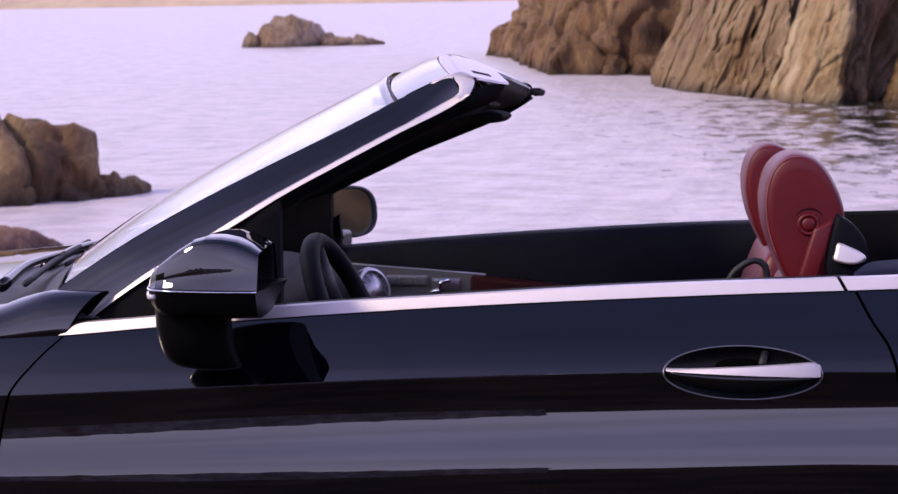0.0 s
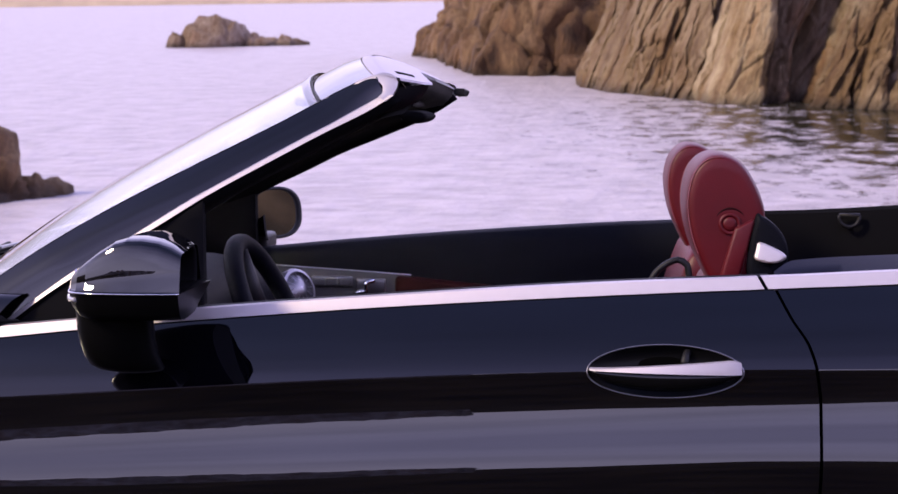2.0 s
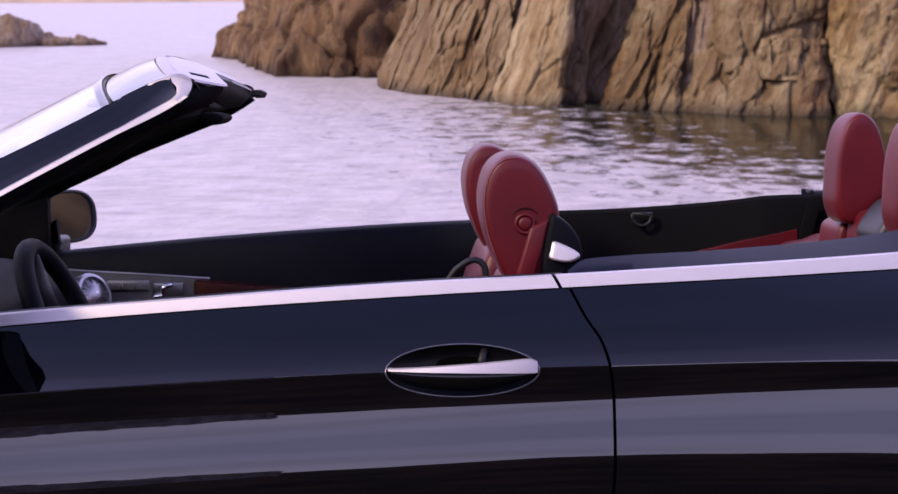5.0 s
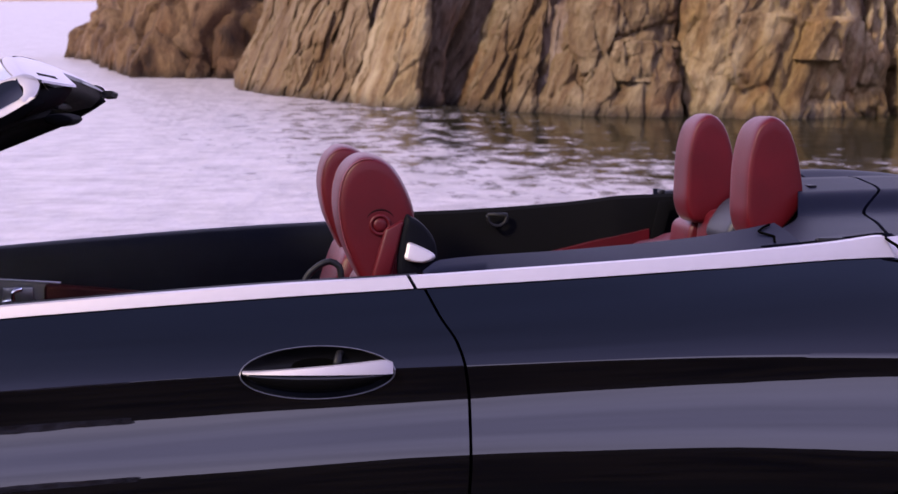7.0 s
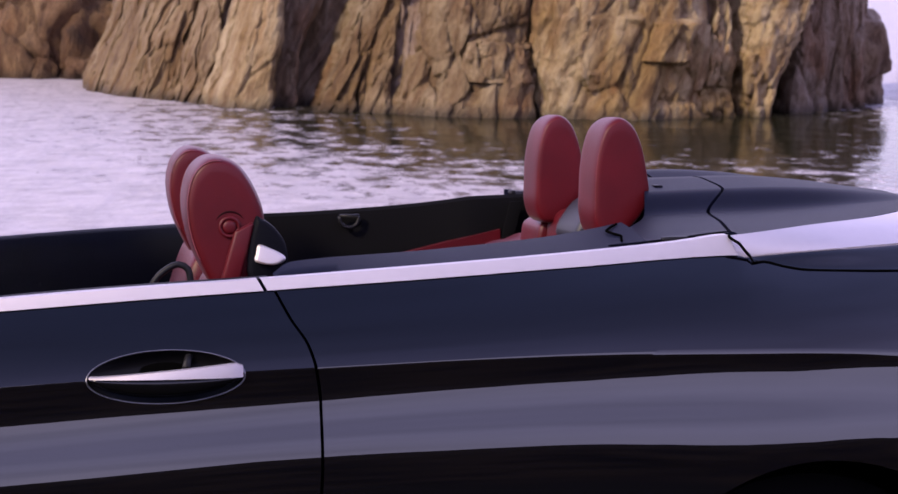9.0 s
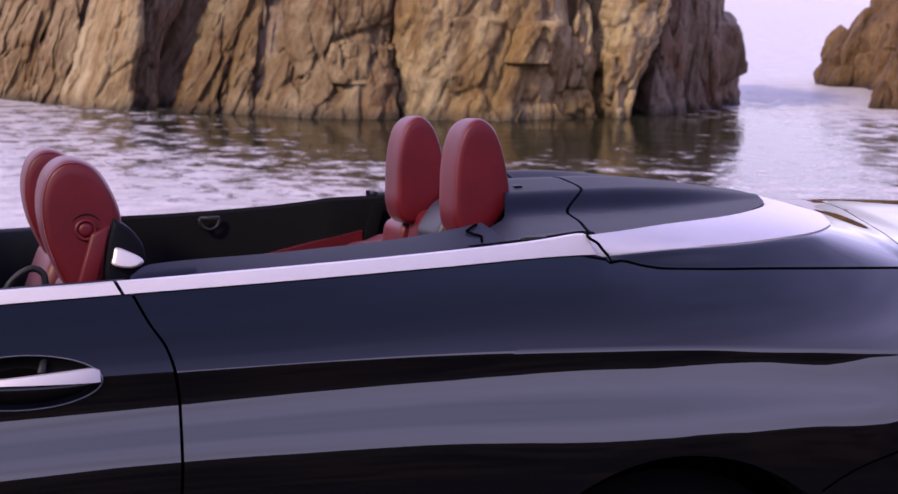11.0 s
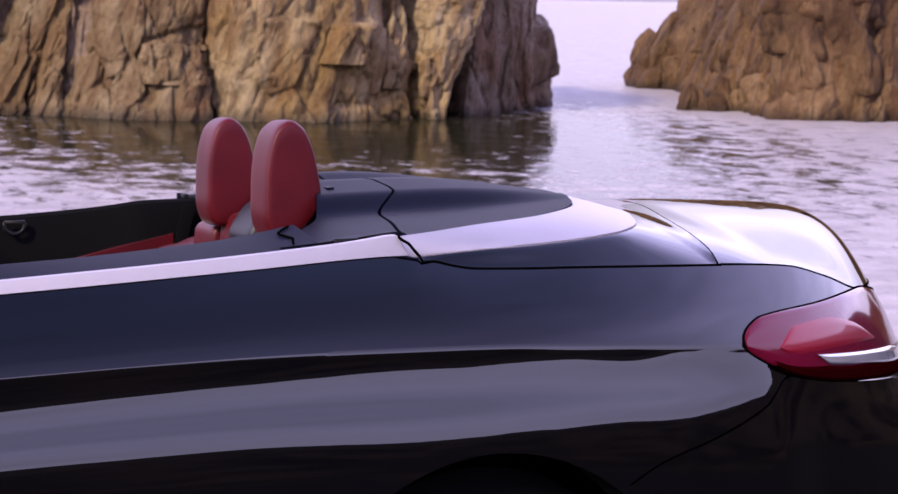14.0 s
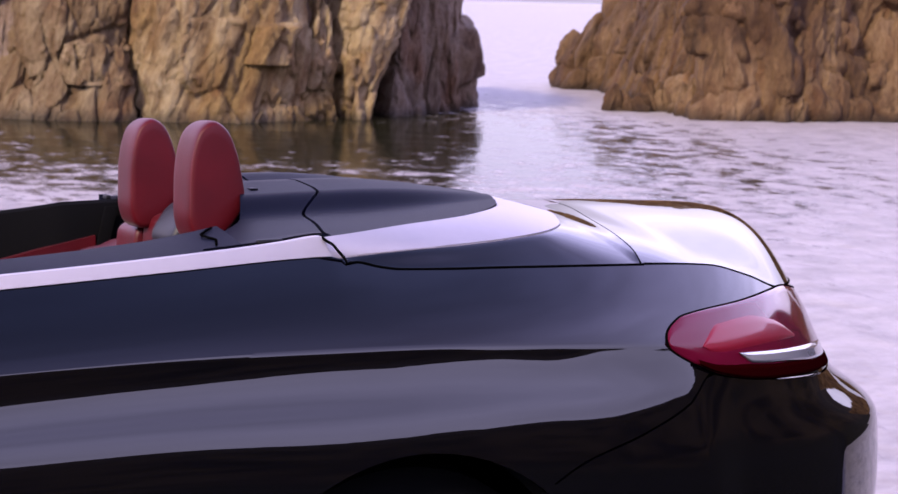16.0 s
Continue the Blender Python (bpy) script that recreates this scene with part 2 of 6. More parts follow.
def water_material():
    """Wind-ruffled sea with the pale shine of the sky put into its base colour, and calm olive water in the lee of the
    cliff.
    """
    m, n, l, b = nodes_of("sea_water")
    co, mp = n.new("ShaderNodeTexCoord"), n.new("ShaderNodeMapping")
    mp.inputs["Scale"].default_value = (1.2, 0.9, 1.0)
    swell, chop, gust = n.new("ShaderNodeTexNoise"), n.new("ShaderNodeTexNoise"), n.new("ShaderNodeTexNoise")
    for tex, s, d in ((swell, 1.3, 4), (chop, 5.0, 5), (gust, 2.3, 6)):
        tex.inputs["Scale"].default_value, tex.inputs["Detail"].default_value = s, d
        l.new(mp.outputs[0], tex.inputs["Vector"])
    gust.inputs["Roughness"].default_value = 0.72
    l.new(co.outputs["Object"], mp.inputs[0])
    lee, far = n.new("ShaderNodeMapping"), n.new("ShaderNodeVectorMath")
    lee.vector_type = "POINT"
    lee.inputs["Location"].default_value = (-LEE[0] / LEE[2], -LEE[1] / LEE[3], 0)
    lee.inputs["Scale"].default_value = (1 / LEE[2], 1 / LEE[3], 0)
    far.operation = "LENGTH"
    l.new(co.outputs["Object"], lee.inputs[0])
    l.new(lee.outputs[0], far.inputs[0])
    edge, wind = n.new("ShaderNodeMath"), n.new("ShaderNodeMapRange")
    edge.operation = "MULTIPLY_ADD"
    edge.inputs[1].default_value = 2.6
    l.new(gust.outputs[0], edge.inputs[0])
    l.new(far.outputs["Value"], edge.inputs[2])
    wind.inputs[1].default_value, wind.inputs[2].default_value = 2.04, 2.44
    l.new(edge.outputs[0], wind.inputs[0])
    b1, b2 = n.new("ShaderNodeBump"), n.new("ShaderNodeBump")
    b1.inputs["Strength"].default_value, b1.inputs["Distance"].default_value = 1.0, 0.09
    b2.inputs["Strength"].default_value, b2.inputs["Distance"].default_value = 1.0, 0.030
    ruffle = n.new("ShaderNodeMapRange")
    ruffle.inputs[3].default_value, ruffle.inputs[4].default_value = 0.20, 1.0
    l.new(wind.outputs[0], ruffle.inputs[0])
    l.new(ruffle.outputs[0], b1.inputs["Strength"])
    l.new(ruffle.outputs[0], b2.inputs["Strength"])
    split, lean = n.new("ShaderNodeSeparateXYZ"), n.new("ShaderNodeMath")
    lean.operation = "MULTIPLY_ADD"
    lean.inputs[1].default_value = 0.085 / 0.09
    l.new(co.outputs["Object"], split.inputs[0])
    l.new(split.outputs[1], lean.inputs[0])
    l.new(swell.outputs[0], lean.inputs[2])
    l.new(lean.outputs[0], b1.inputs["Height"])
    l.new(chop.outputs[0], b2.inputs["Height"])
    l.new(b1.outputs[0], b2.inputs["Normal"])
    l.new(b2.outputs[0], b.inputs["Normal"])
    # the ruffled tone carries the sky's pale reflection as plain colour
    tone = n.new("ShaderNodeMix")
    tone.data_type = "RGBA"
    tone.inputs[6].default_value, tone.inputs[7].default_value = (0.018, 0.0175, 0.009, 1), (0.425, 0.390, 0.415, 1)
    ior, gloss = n.new("ShaderNodeMapRange"), n.new("ShaderNodeMapRange")
    ior.inputs[3].default_value, ior.inputs[4].default_value = 1.13, 1.08
    gloss.inputs[3].default_value, gloss.inputs[4].default_value = 0.05, 0.32
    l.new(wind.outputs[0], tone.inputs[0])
    l.new(wind.outputs[0], ior.inputs[0])
    l.new(wind.outputs[0], gloss.inputs[0])
    run, streak, spread, streaked = n.new("ShaderNodeMapping"), n.new("ShaderNodeTexNoise"), n.new("ShaderNodeMapRange"), n.new("ShaderNodeVectorMath")
    run.inputs["Scale"].default_value = (1.1, 2.0, 1.0)
    streak.inputs["Scale"].default_value, streak.inputs["Detail"].default_value, streak.inputs["Roughness"].default_value = 1.6, 7, 0.66
    spread.inputs[1].default_value, spread.inputs[2].default_value, spread.inputs[3].default_value, spread.inputs[4].default_value = 0.36, 0.60, 0.80, 1.10
    streaked.operation = "SCALE"
    l.new(co.outputs["Object"], run.inputs[0])
    l.new(run.outputs[0], streak.inputs["Vector"])
    l.new(streak.outputs[0], spread.inputs[0])
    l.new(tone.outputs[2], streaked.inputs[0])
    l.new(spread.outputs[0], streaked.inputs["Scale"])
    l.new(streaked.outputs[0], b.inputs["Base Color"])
    l.new(ior.outputs[0], b.inputs["IOR"])
    l.new(gloss.outputs[0], b.inputs["Roughness"])
    return m


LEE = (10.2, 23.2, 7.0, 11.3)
PAINT = car_paint()
CHROME = solid("satin_aluminium", (0.52, 0.505, 0.55), 0.28, 1.0, 0.04, 60)
TRIM = solid("matte_aluminium", (0.64, 0.592, 0.595), 0.58, 1.0, 0.03, 60)
CUP = solid("satin_black_plastic", (0.003, 0.003, 0.0035), 0.35, spec=0.12)
EDGE = solid("dull_rim_metal", (0.22, 0.215, 0.23), 0.35, 1.0)
POLISH = solid("polished_chrome", (0.62, 0.62, 0.64), 0.06, 1.0)
GLOSSBLACK = solid("gloss_black_plastic", (0.004, 0.004, 0.005), 0.12, 0, 0, coat=0.3, spec=0.25)
BLACK = solid("black_plastic", (0.008, 0.008, 0.010), 0.5, 0, 0.15, 80, 0.15, 900, spec=0.25)
RUBBER = solid("black_rubber", (0.01, 0.01, 0.011), 0.7)
GAP = solid("dark_joint", (0.002, 0.002, 0.002), 0.9, spec=0.0)
RED = leather("red_leather", (0.088, 0.0026, 0.0068), 0.46, 0.12)
RED.node_tree.nodes["Principled BSDF"].inputs["Specular IOR Level"].default_value = 0.34
RED.node_tree.nodes["Principled BSDF"].inputs["Sheen Weight"].default_value = 0.12
RED.node_tree.nodes["Principled BSDF"].inputs["Sheen Roughness"].default_value = 0.25
PIPE = leather("pale_red_piping", (0.24, 0.075, 0.092), 0.6, 0.1)
NAVY = leather("black_leather", (0.0045, 0.005, 0.008), 0.55)
COVER = leather("navy_cover_leather", (0.0050, 0.0062, 0.016), 0.5, 0.1)
COVER.node_tree.nodes["Principled BSDF"].inputs["Specular IOR Level"].default_value = 0.06
NAVY.node_tree.nodes["Principled BSDF"].inputs["Specular IOR Level"].default_value = 0.06
LINING = solid("black_lining_fabric", (0.005, 0.005, 0.006), 0.9, 0, 0.1, 60, 0.2, 900, spec=0.06)
WINE = leather("dark_red_leather", (0.017, 0.0010, 0.0018), 0.6, 0.12)
WINE.node_tree.nodes["Principled BSDF"].inputs["Specular IOR Level"].default_value = 0.1
WOOD = solid("grey_ash_veneer", (0.085, 0.085, 0.090), 0.35, 0, 0.2, 30, 0.1, 500, coat=0.4)
CLEAR = glass("clear_glass")
MIRROR = solid("mirror_glass", (0.9, 0.9, 0.9), 0.01, 1.0)
LAMPRED = solid("red_lamp_lens", (0.12, 0.003, 0.022), 0.12, 0, coat=0.4, coat_rough=0.01, spec=0.2)
LAMPGLOW = solid("bright_red_reflector", (0.24, 0.004, 0.022), 0.4, 0, coat=0.4, coat_rough=0.01, spec=0.3)
LAMPWHITE = solid("clear_lamp_lens", (0.38, 0.38, 0.40), 0.1, 0.3, coat=1.0)
LAMPDARK = solid("dark_red_lamp_base", (0.016, 0.0006, 0.001), 0.8, spec=0.0)
TYRE = solid("tyre_rubber", (0.0035, 0.0035, 0.004), 0.85, 0, 0.2, 60, spec=0.03)
RIM = solid("alloy_rim", (0.5, 0.5, 0.52), 0.25, 0.9)
CLIFF = rock_material("ochre_granite", (0.255, 0.167, 0.064), (0.32, 0.22, 0.15), (0.400, 0.318, 0.192), 0.34)
# the ochre granite a third darker: shade on the cove-side slabs as colour
SHADED_OCHRE = rock_material("shaded_ochre_granite", (0.165, 0.102, 0.040), (0.32, 0.22, 0.15), (0.270, 0.205, 0.118), 0.34)
UMBER = rock_material("umber_granite", (0.180, 0.122, 0.075), (0.35, 0.26, 0.20), (0.30, 0.235, 0.18), 0.1)
BROWNROCK = rock_material("brown_rock", (0.080, 0.040, 0.014), (0.20, 0.14, 0.09), (0.185, 0.112, 0.050), 0.12)
TANROCK = rock_material("tan_rock", (0.115, 0.060, 0.024), (0.22, 0.15, 0.11), (0.235, 0.152, 0.078), 0.12)
WETROCK = rock_material("wet_brown_rock", (0.085, 0.048, 0.020), (0.16, 0.11, 0.08), (0.23, 0.155, 0.078), 0.3)
PINKROCK = rock_material("pink_rock", (0.34, 0.20, 0.16), (0.55, 0.45, 0.42), (0.46, 0.31, 0.26))
GREYROCK = rock_material("grey_rock", (0.42, 0.40, 0.42), (0.5, 0.48, 0.48), (0.56, 0.54, 0.57), 0.0)
SAND = ground_material()
WATER = water_material()


# ---- shape helpers ----
def smooth_at(xs, ys, x):
    """A smooth curve through the points (xs, ys), at x."""
    xs, ys = list(xs), list(ys)
    if x <= xs[0]:
        return ys[0]
    if x >= xs[-1]:
        return ys[-1]
    i = max(k for k in range(len(xs) - 1) if xs[k] <= x)
    h = xs[i + 1] - xs[i]
    d = (ys[i + 1] - ys[i]) / h
    d0 = (ys[i] - ys[i - 1]) / (xs[i] - xs[i - 1]) if i else d
    d1 = (ys[i + 2] - ys[i + 1]) / (xs[i + 2] - xs[i + 1]) if i + 2 < len(xs) else d
    m0 = 0 if d0 * d <= 0 else 2 * d0 * d / (d0 + d)
    m1 = 0 if d1 * d <= 0 else 2 * d1 * d / (d1 + d)
    if not i:
        m0 = d
    if i + 2 == len(xs):
        m1 = d
    t = (x - xs[i]) / h
    return ys[i] * (2 * t**3 - 3 * t**2 + 1) + h * m0 * (t**3 - 2 * t**2 + t) + ys[i + 1] * (3 * t**2 - 2 * t**3) + h * m1 * (t**3 - t**2)


def lerp(a, b, t):
    return a + (b - a) * t


def along(points, n):
    """n points spaced evenly along a smooth line through the given ones."""
    pts = [Vector(p) for p in points]
    at = [0.0]
    for a, b in zip(pts, pts[1:]):
        at.append(at[-1] + (b - a).length)
    out = []
    for k in range(n):
        s = at[-1] * k / (n - 1)
        out.append(Vector([smooth_at(at, [p[c] for p in pts], s) for c in range(3)]))
    return out


def sheet(bm, rows, closed=False):
    """A grid of faces through rows of points of equal length."""
    vs = [[bm.verts.new(p) for p in row] for row in rows]
    for a, b in zip(vs, vs[1:]):
        n = len(a)
        for i in range(n if closed else n - 1):
            j = (i + 1) % n
            bm.faces.new((a[i], a[j], b[j], b[i]))
    return vs


def cap(bm, ring):
    bm.faces.new(ring)


def pipe(bm, points, radius, sides=8, ends=True):
    """A round bar along points; radius may be one number or one for each point."""
    pts = [Vector(p) for p in points]
    rs = radius if isinstance(radius, (list, tuple)) else [radius] * len(pts)
    rows, side = [], None
    for i, p in enumerate(pts):
        d = (pts[min(i + 1, len(pts) - 1)] - pts[max(i - 1, 0)]).normalized()
        if side is None:
            side = d.cross(Vector((0, 0, 1)))
            if side.length < 0.1:
                side = d.cross(Vector((1, 0, 0)))
        side = (side - d * side.dot(d)).normalized()
        up = d.cross(side)
        rows.append([p + rs[i] * (side * math.cos(a) + up * math.sin(a)) for a in (2 * math.pi * k / sides for k in range(sides))])
    vs = sheet(bm, rows, True)
    if ends:
        cap(bm, vs[0][::-1])
        cap(bm, vs[-1])


def box(bm, lo, hi, bevel=0.0):
    m = Matrix.Translation([(a + b) / 2 for a, b in zip(lo, hi)]) @ Matrix.Diagonal([b - a for a, b in zip(lo, hi)] + [1])
    made = bmesh.ops.create_cube(bm, size=1, matrix=m)
    if bevel:
        edges = list({e for v in made["verts"] for e in v.link_edges})
        bmesh.ops.bevel(bm, geom=edges, offset=bevel, segments=3, affect="EDGES", profile=0.5)


def pillow(bm, outline, y0, y1, n=14, p=3.2, crown=0.0):
    """A stuffed form: an outline in the X-Z plane carried from y0 to y1, rounded off towards both ends."""
    c = Vector((sum(q[0] for q in outline) / len(outline), 0, sum(q[1] for q in outline) / len(outline)))
    rows = []
    for k in range(n + 1):
        w = -math.cos(math.pi * k / n)
        s = max(1 - abs(w) ** p, 0.0) ** (1 / p)
        s = lerp(0.80, 1.0, s) if 0 < k < n else 0.74
        y = lerp(y0, y1, (w + 1) / 2)
        rows.append([Vector((c.x + (q[0] - c.x) * s + crown * (1 - w * w), y, c.z + (q[1] - c.z) * s)) for q in outline])
    vs = sheet(bm, rows, True)
    cap(bm, vs[0][::-1])
    cap(bm, vs[-1])


def loop_through(points, n=40):
    """A smooth closed outline through points in a plane."""
    pts = [Vector((p[0], p[1])) for p in points]
    out, m = [], len(pts)
    for k in range(n):
        s = k * m / n
        i, t = int(s), s - int(s)
        a, b, c, d = (pts[(i + q) % m] for q in (-1, 0, 1, 2))
        out.append(tuple(0.5 * (2 * b + (c - a) * t + (2 * a - 5 * b + 4 * c - d) * t * t + (3 * b - a - 3 * c + d) * t**3)))
    return out


def part(name, bm, material, parent, label="", sharp=None, thick=0.0, smooth=True):
    """Links a bmesh as one mesh object under a thing or a part."""
    bmesh.ops.recalc_face_normals(bm, faces=bm.faces)
    if smooth:
        for f in bm.faces:
            f.smooth = True
    if sharp is not None:
        for e in bm.edges:
            if len(e.link_faces) == 2 and e.calc_face_angle(0) > radians(sharp):
                e.smooth = False
    me = bpy.data.meshes.new(name)
    bm.to_mesh(me)
    bm.free()
    me.materials.append(material)
    ob = new(name, me)
    ob.parent = parent
    if label:
        ob["label"] = label
    if thick:
        mod = ob.modifiers.new("thickness", "SOLIDIFY")
        mod.thickness, mod.offset = thick, -1
    return ob


def bm_new():
    return bmesh.new()


# ---- the car: x runs from the front axle to the tail, y to the seaward side, z up ----
car = tagged(new("convertible_car"), "blue-black convertible car with folded roof and red leather seats", "car")
car.matrix_world = SLIP
FLOOR_Z = -0.10

BELT = ([-0.9, 0.0, 0.678, 0.862, 1.063, 1.387, 1.768, 1.987, 2.223, 2.481, 2.772, 2.815, 2.902, 3.133, 3.437, 3.631, 3.74, 3.86, 4.2],
        [0.72, 0.79, 0.826, 0.843, 0.860, 0.883, 0.903, 0.9120, 0.9215, 0.9335, 0.9455, 0.935, 0.918, 0.909, 0.895, 0.880, 0.852, 0.815, 0.80])
CREASE = ([-0.9, 0.0, 0.64, 1.37, 1.69, 2.04, 2.45, 2.8, 3.25, 3.5, 4.2], [0.66, 0.705, 0.736, 0.779, 0.791, 0.797, 0.802, 0.795, 0.770, 0.75, 0.74])
BAND_TOP = ([-0.9, 0.6, 1.1, 1.58, 2.04, 2.45, 2.75, 3.25, 4.2], [0.60, 0.666, 0.693, 0.716, 0.741, 0.760, 0.768, 0.768, 0.738])
BAND_LOW = ([-0.9, 0.6, 1.1, 1.58, 2.04, 2.40, 2.75, 3.08, 3.34, 3.5, 4.2], [0.55, 0.600, 0.626, 0.650, 0.662, 0.656, 0.631, 0.616, 0.592, 0.59, 0.58])
WIDTH = ([-0.9, -0.4, 0.3, 1.3, 2.0, 2.6, 2.9, 4.4], [0.72, 0.82, 0.865, 0.875, 0.878, 0.888, 0.895, 0.895])
TAIL_END = ([0.2, 0.32, 0.49, 0.625, 0.71, 0.81, 0.93], [4.41, 4.44, 4.43, 4.26, 4.21, 4.165, 4.12])


def levels(x):
    return [smooth_at(*c, x) for c in (BELT, CREASE, BAND_TOP, BAND_LOW)]


SIDE = {}
BAND = 11.3


def side_table(x):
    """Height and overhang of the flank at x, from the lean of its surface at each level."""
    key = round(x, 3)
    if key not in SIDE:
        zb, zc, zt, zl = levels(x)
        under = float(np.interp(x, [2.2, 2.95, 3.27, 3.5], [3.0, 7.5, 15.0, 19.0]))
        ztop = lerp(min(zt, zc - 0.004), zc - 0.003, min(max((x - 2.84) / 0.29, 0), 1))
        tuck = min(max((x - 3.49) / 0.11, 0), 1)
        knots = [(zb, 46), (zc + 0.0004, 27), (zc - 0.0004, under), (max(ztop, zl + 0.02), max(BAND, under * 0.9)), ((zt + zl) / 2, lerp(BAND + 7, 7, tuck)), (zl, lerp(BAND, 3, tuck)), (zl - 0.05, lerp(6, 1, tuck)), (0.45, -3), (0.3, -10), (0.05, -30)]
        zs = np.array(sorted(list(np.linspace(0.05, max(zb, zc + 0.02), 160)) + [zc - 0.0004, zc, zc + 0.0004]))
        order = sorted(knots)
        tilt = np.interp(zs, [k[0] for k in order], [k[1] for k in order])
        run = np.concatenate([[0], np.cumsum(np.tan(np.radians((tilt[1:] + tilt[:-1]) / 2)) * np.diff(zs))])
        run = run - np.interp(zc, zs, run)
        SIDE[key] = (zs, -run)
    return SIDE[key]


def flank(x, z):
    """Half the car's width at x and z."""
    zs, run = side_table(min(x, 3.6))
    w = smooth_at(*WIDTH, x) + float(np.interp(z, zs, run))
    if x > 2.9:
        end = smooth_at(*TAIL_END, z)
        t = min(max((x - 2.9) / (end - 2.9), 0), 1)
        w *= max(1 - t**3.0, 0.0) ** 0.5
    return w


def side_point(x, z, s=-1, off=0.0):
    return Vector((x, s * (flank(x, z) + off), z))


# door joints: x at a height
FRONT_CUT = ([0.2, 0.602, 0.659, 0.736, 0.784, 0.835, 0.88], [0.60, 0.601, 0.606, 0.620, 0.652, 0.702, 0.76])
REAR_CUT = ([0.2, 0.592, 0.658, 0.741, 0.796, 0.832, 0.869, 0.920, 0.945], [2.0, 2.037, 2.042, 2.043, 2.038, 2.028, 2.005, 1.979, 1.962])
ARCH = [(2.87, 0.245, 0.372), (-0.02, 0.245, 0.372)]


def arch_height(x):
    z = 0.12
    for cx, cz, r in ARCH:
        if abs(x - cx) < r:
            z = max(z, cz + math.sqrt(r * r - (x - cx) ** 2))
    return z


def flank_panel(xa, xb, low, high, s, cols, rows, hole=None):
    """A panel of the flank between the lines xa(z) and xb(z) and the heights low(x) and high(x), with turned-in edges."""
    bm = bm_new()
    grid = []
    for i in range(cols + 1):
        u = i / cols
        col = []
        for j in range(rows + 1):
            v = j / rows
            z = 0.6
            for _ in range(6):
                x = lerp(xa(z), xb(z), u)
                zb, zc, zt, zl = levels(x)
                lo, hi = low(x), high(x)
                # rows gather on the crease
                vc = 0.62
                zc = min(max(zc, lo + 0.01), hi - 0.01)
                mid = min(max(0.60, lo + 0.008), zc - 0.004)
                z = lerp(lo, mid, v / 0.2) if v < 0.2 else lerp(mid, zc, (v - 0.2) / (vc - 0.2)) if v <= vc else lerp(zc, hi, (v - vc) / (1 - vc))
            col.append(side_point(x, z, s))
        grid.append(col)
    inward = Vector((0, -s * 0.014, 0))
    first = [p + inward + Vector((0.001, 0, 0)) for p in grid[0]]
    last = [p + inward - Vector((0.001, 0, 0)) for p in grid[-1]]
    grid = [first] + grid + [last]
    grid = [[c[0] + inward] + c + [c[-1] + inward] for c in grid]
    vs = sheet(bm, grid)
    if hole:
        cx, cz, a, b = hole
        r = lambda p: math.hypot((p.x - cx) / a, (p.z - cz) / b)
        doomed = [f for f in bm.faces if r(f.calc_center_median()) < 1.0]
        bmesh.ops.delete(bm, geom=doomed, context="FACES")
        for v in bm.verts:
            if v.is_boundary and r(v.co) < 1.35:
                k = r(v.co)
                x, z = cx + (v.co.x - cx) / k, cz + (v.co.z - cz) / k
                v.co = side_point(x, z, s)
    return bm


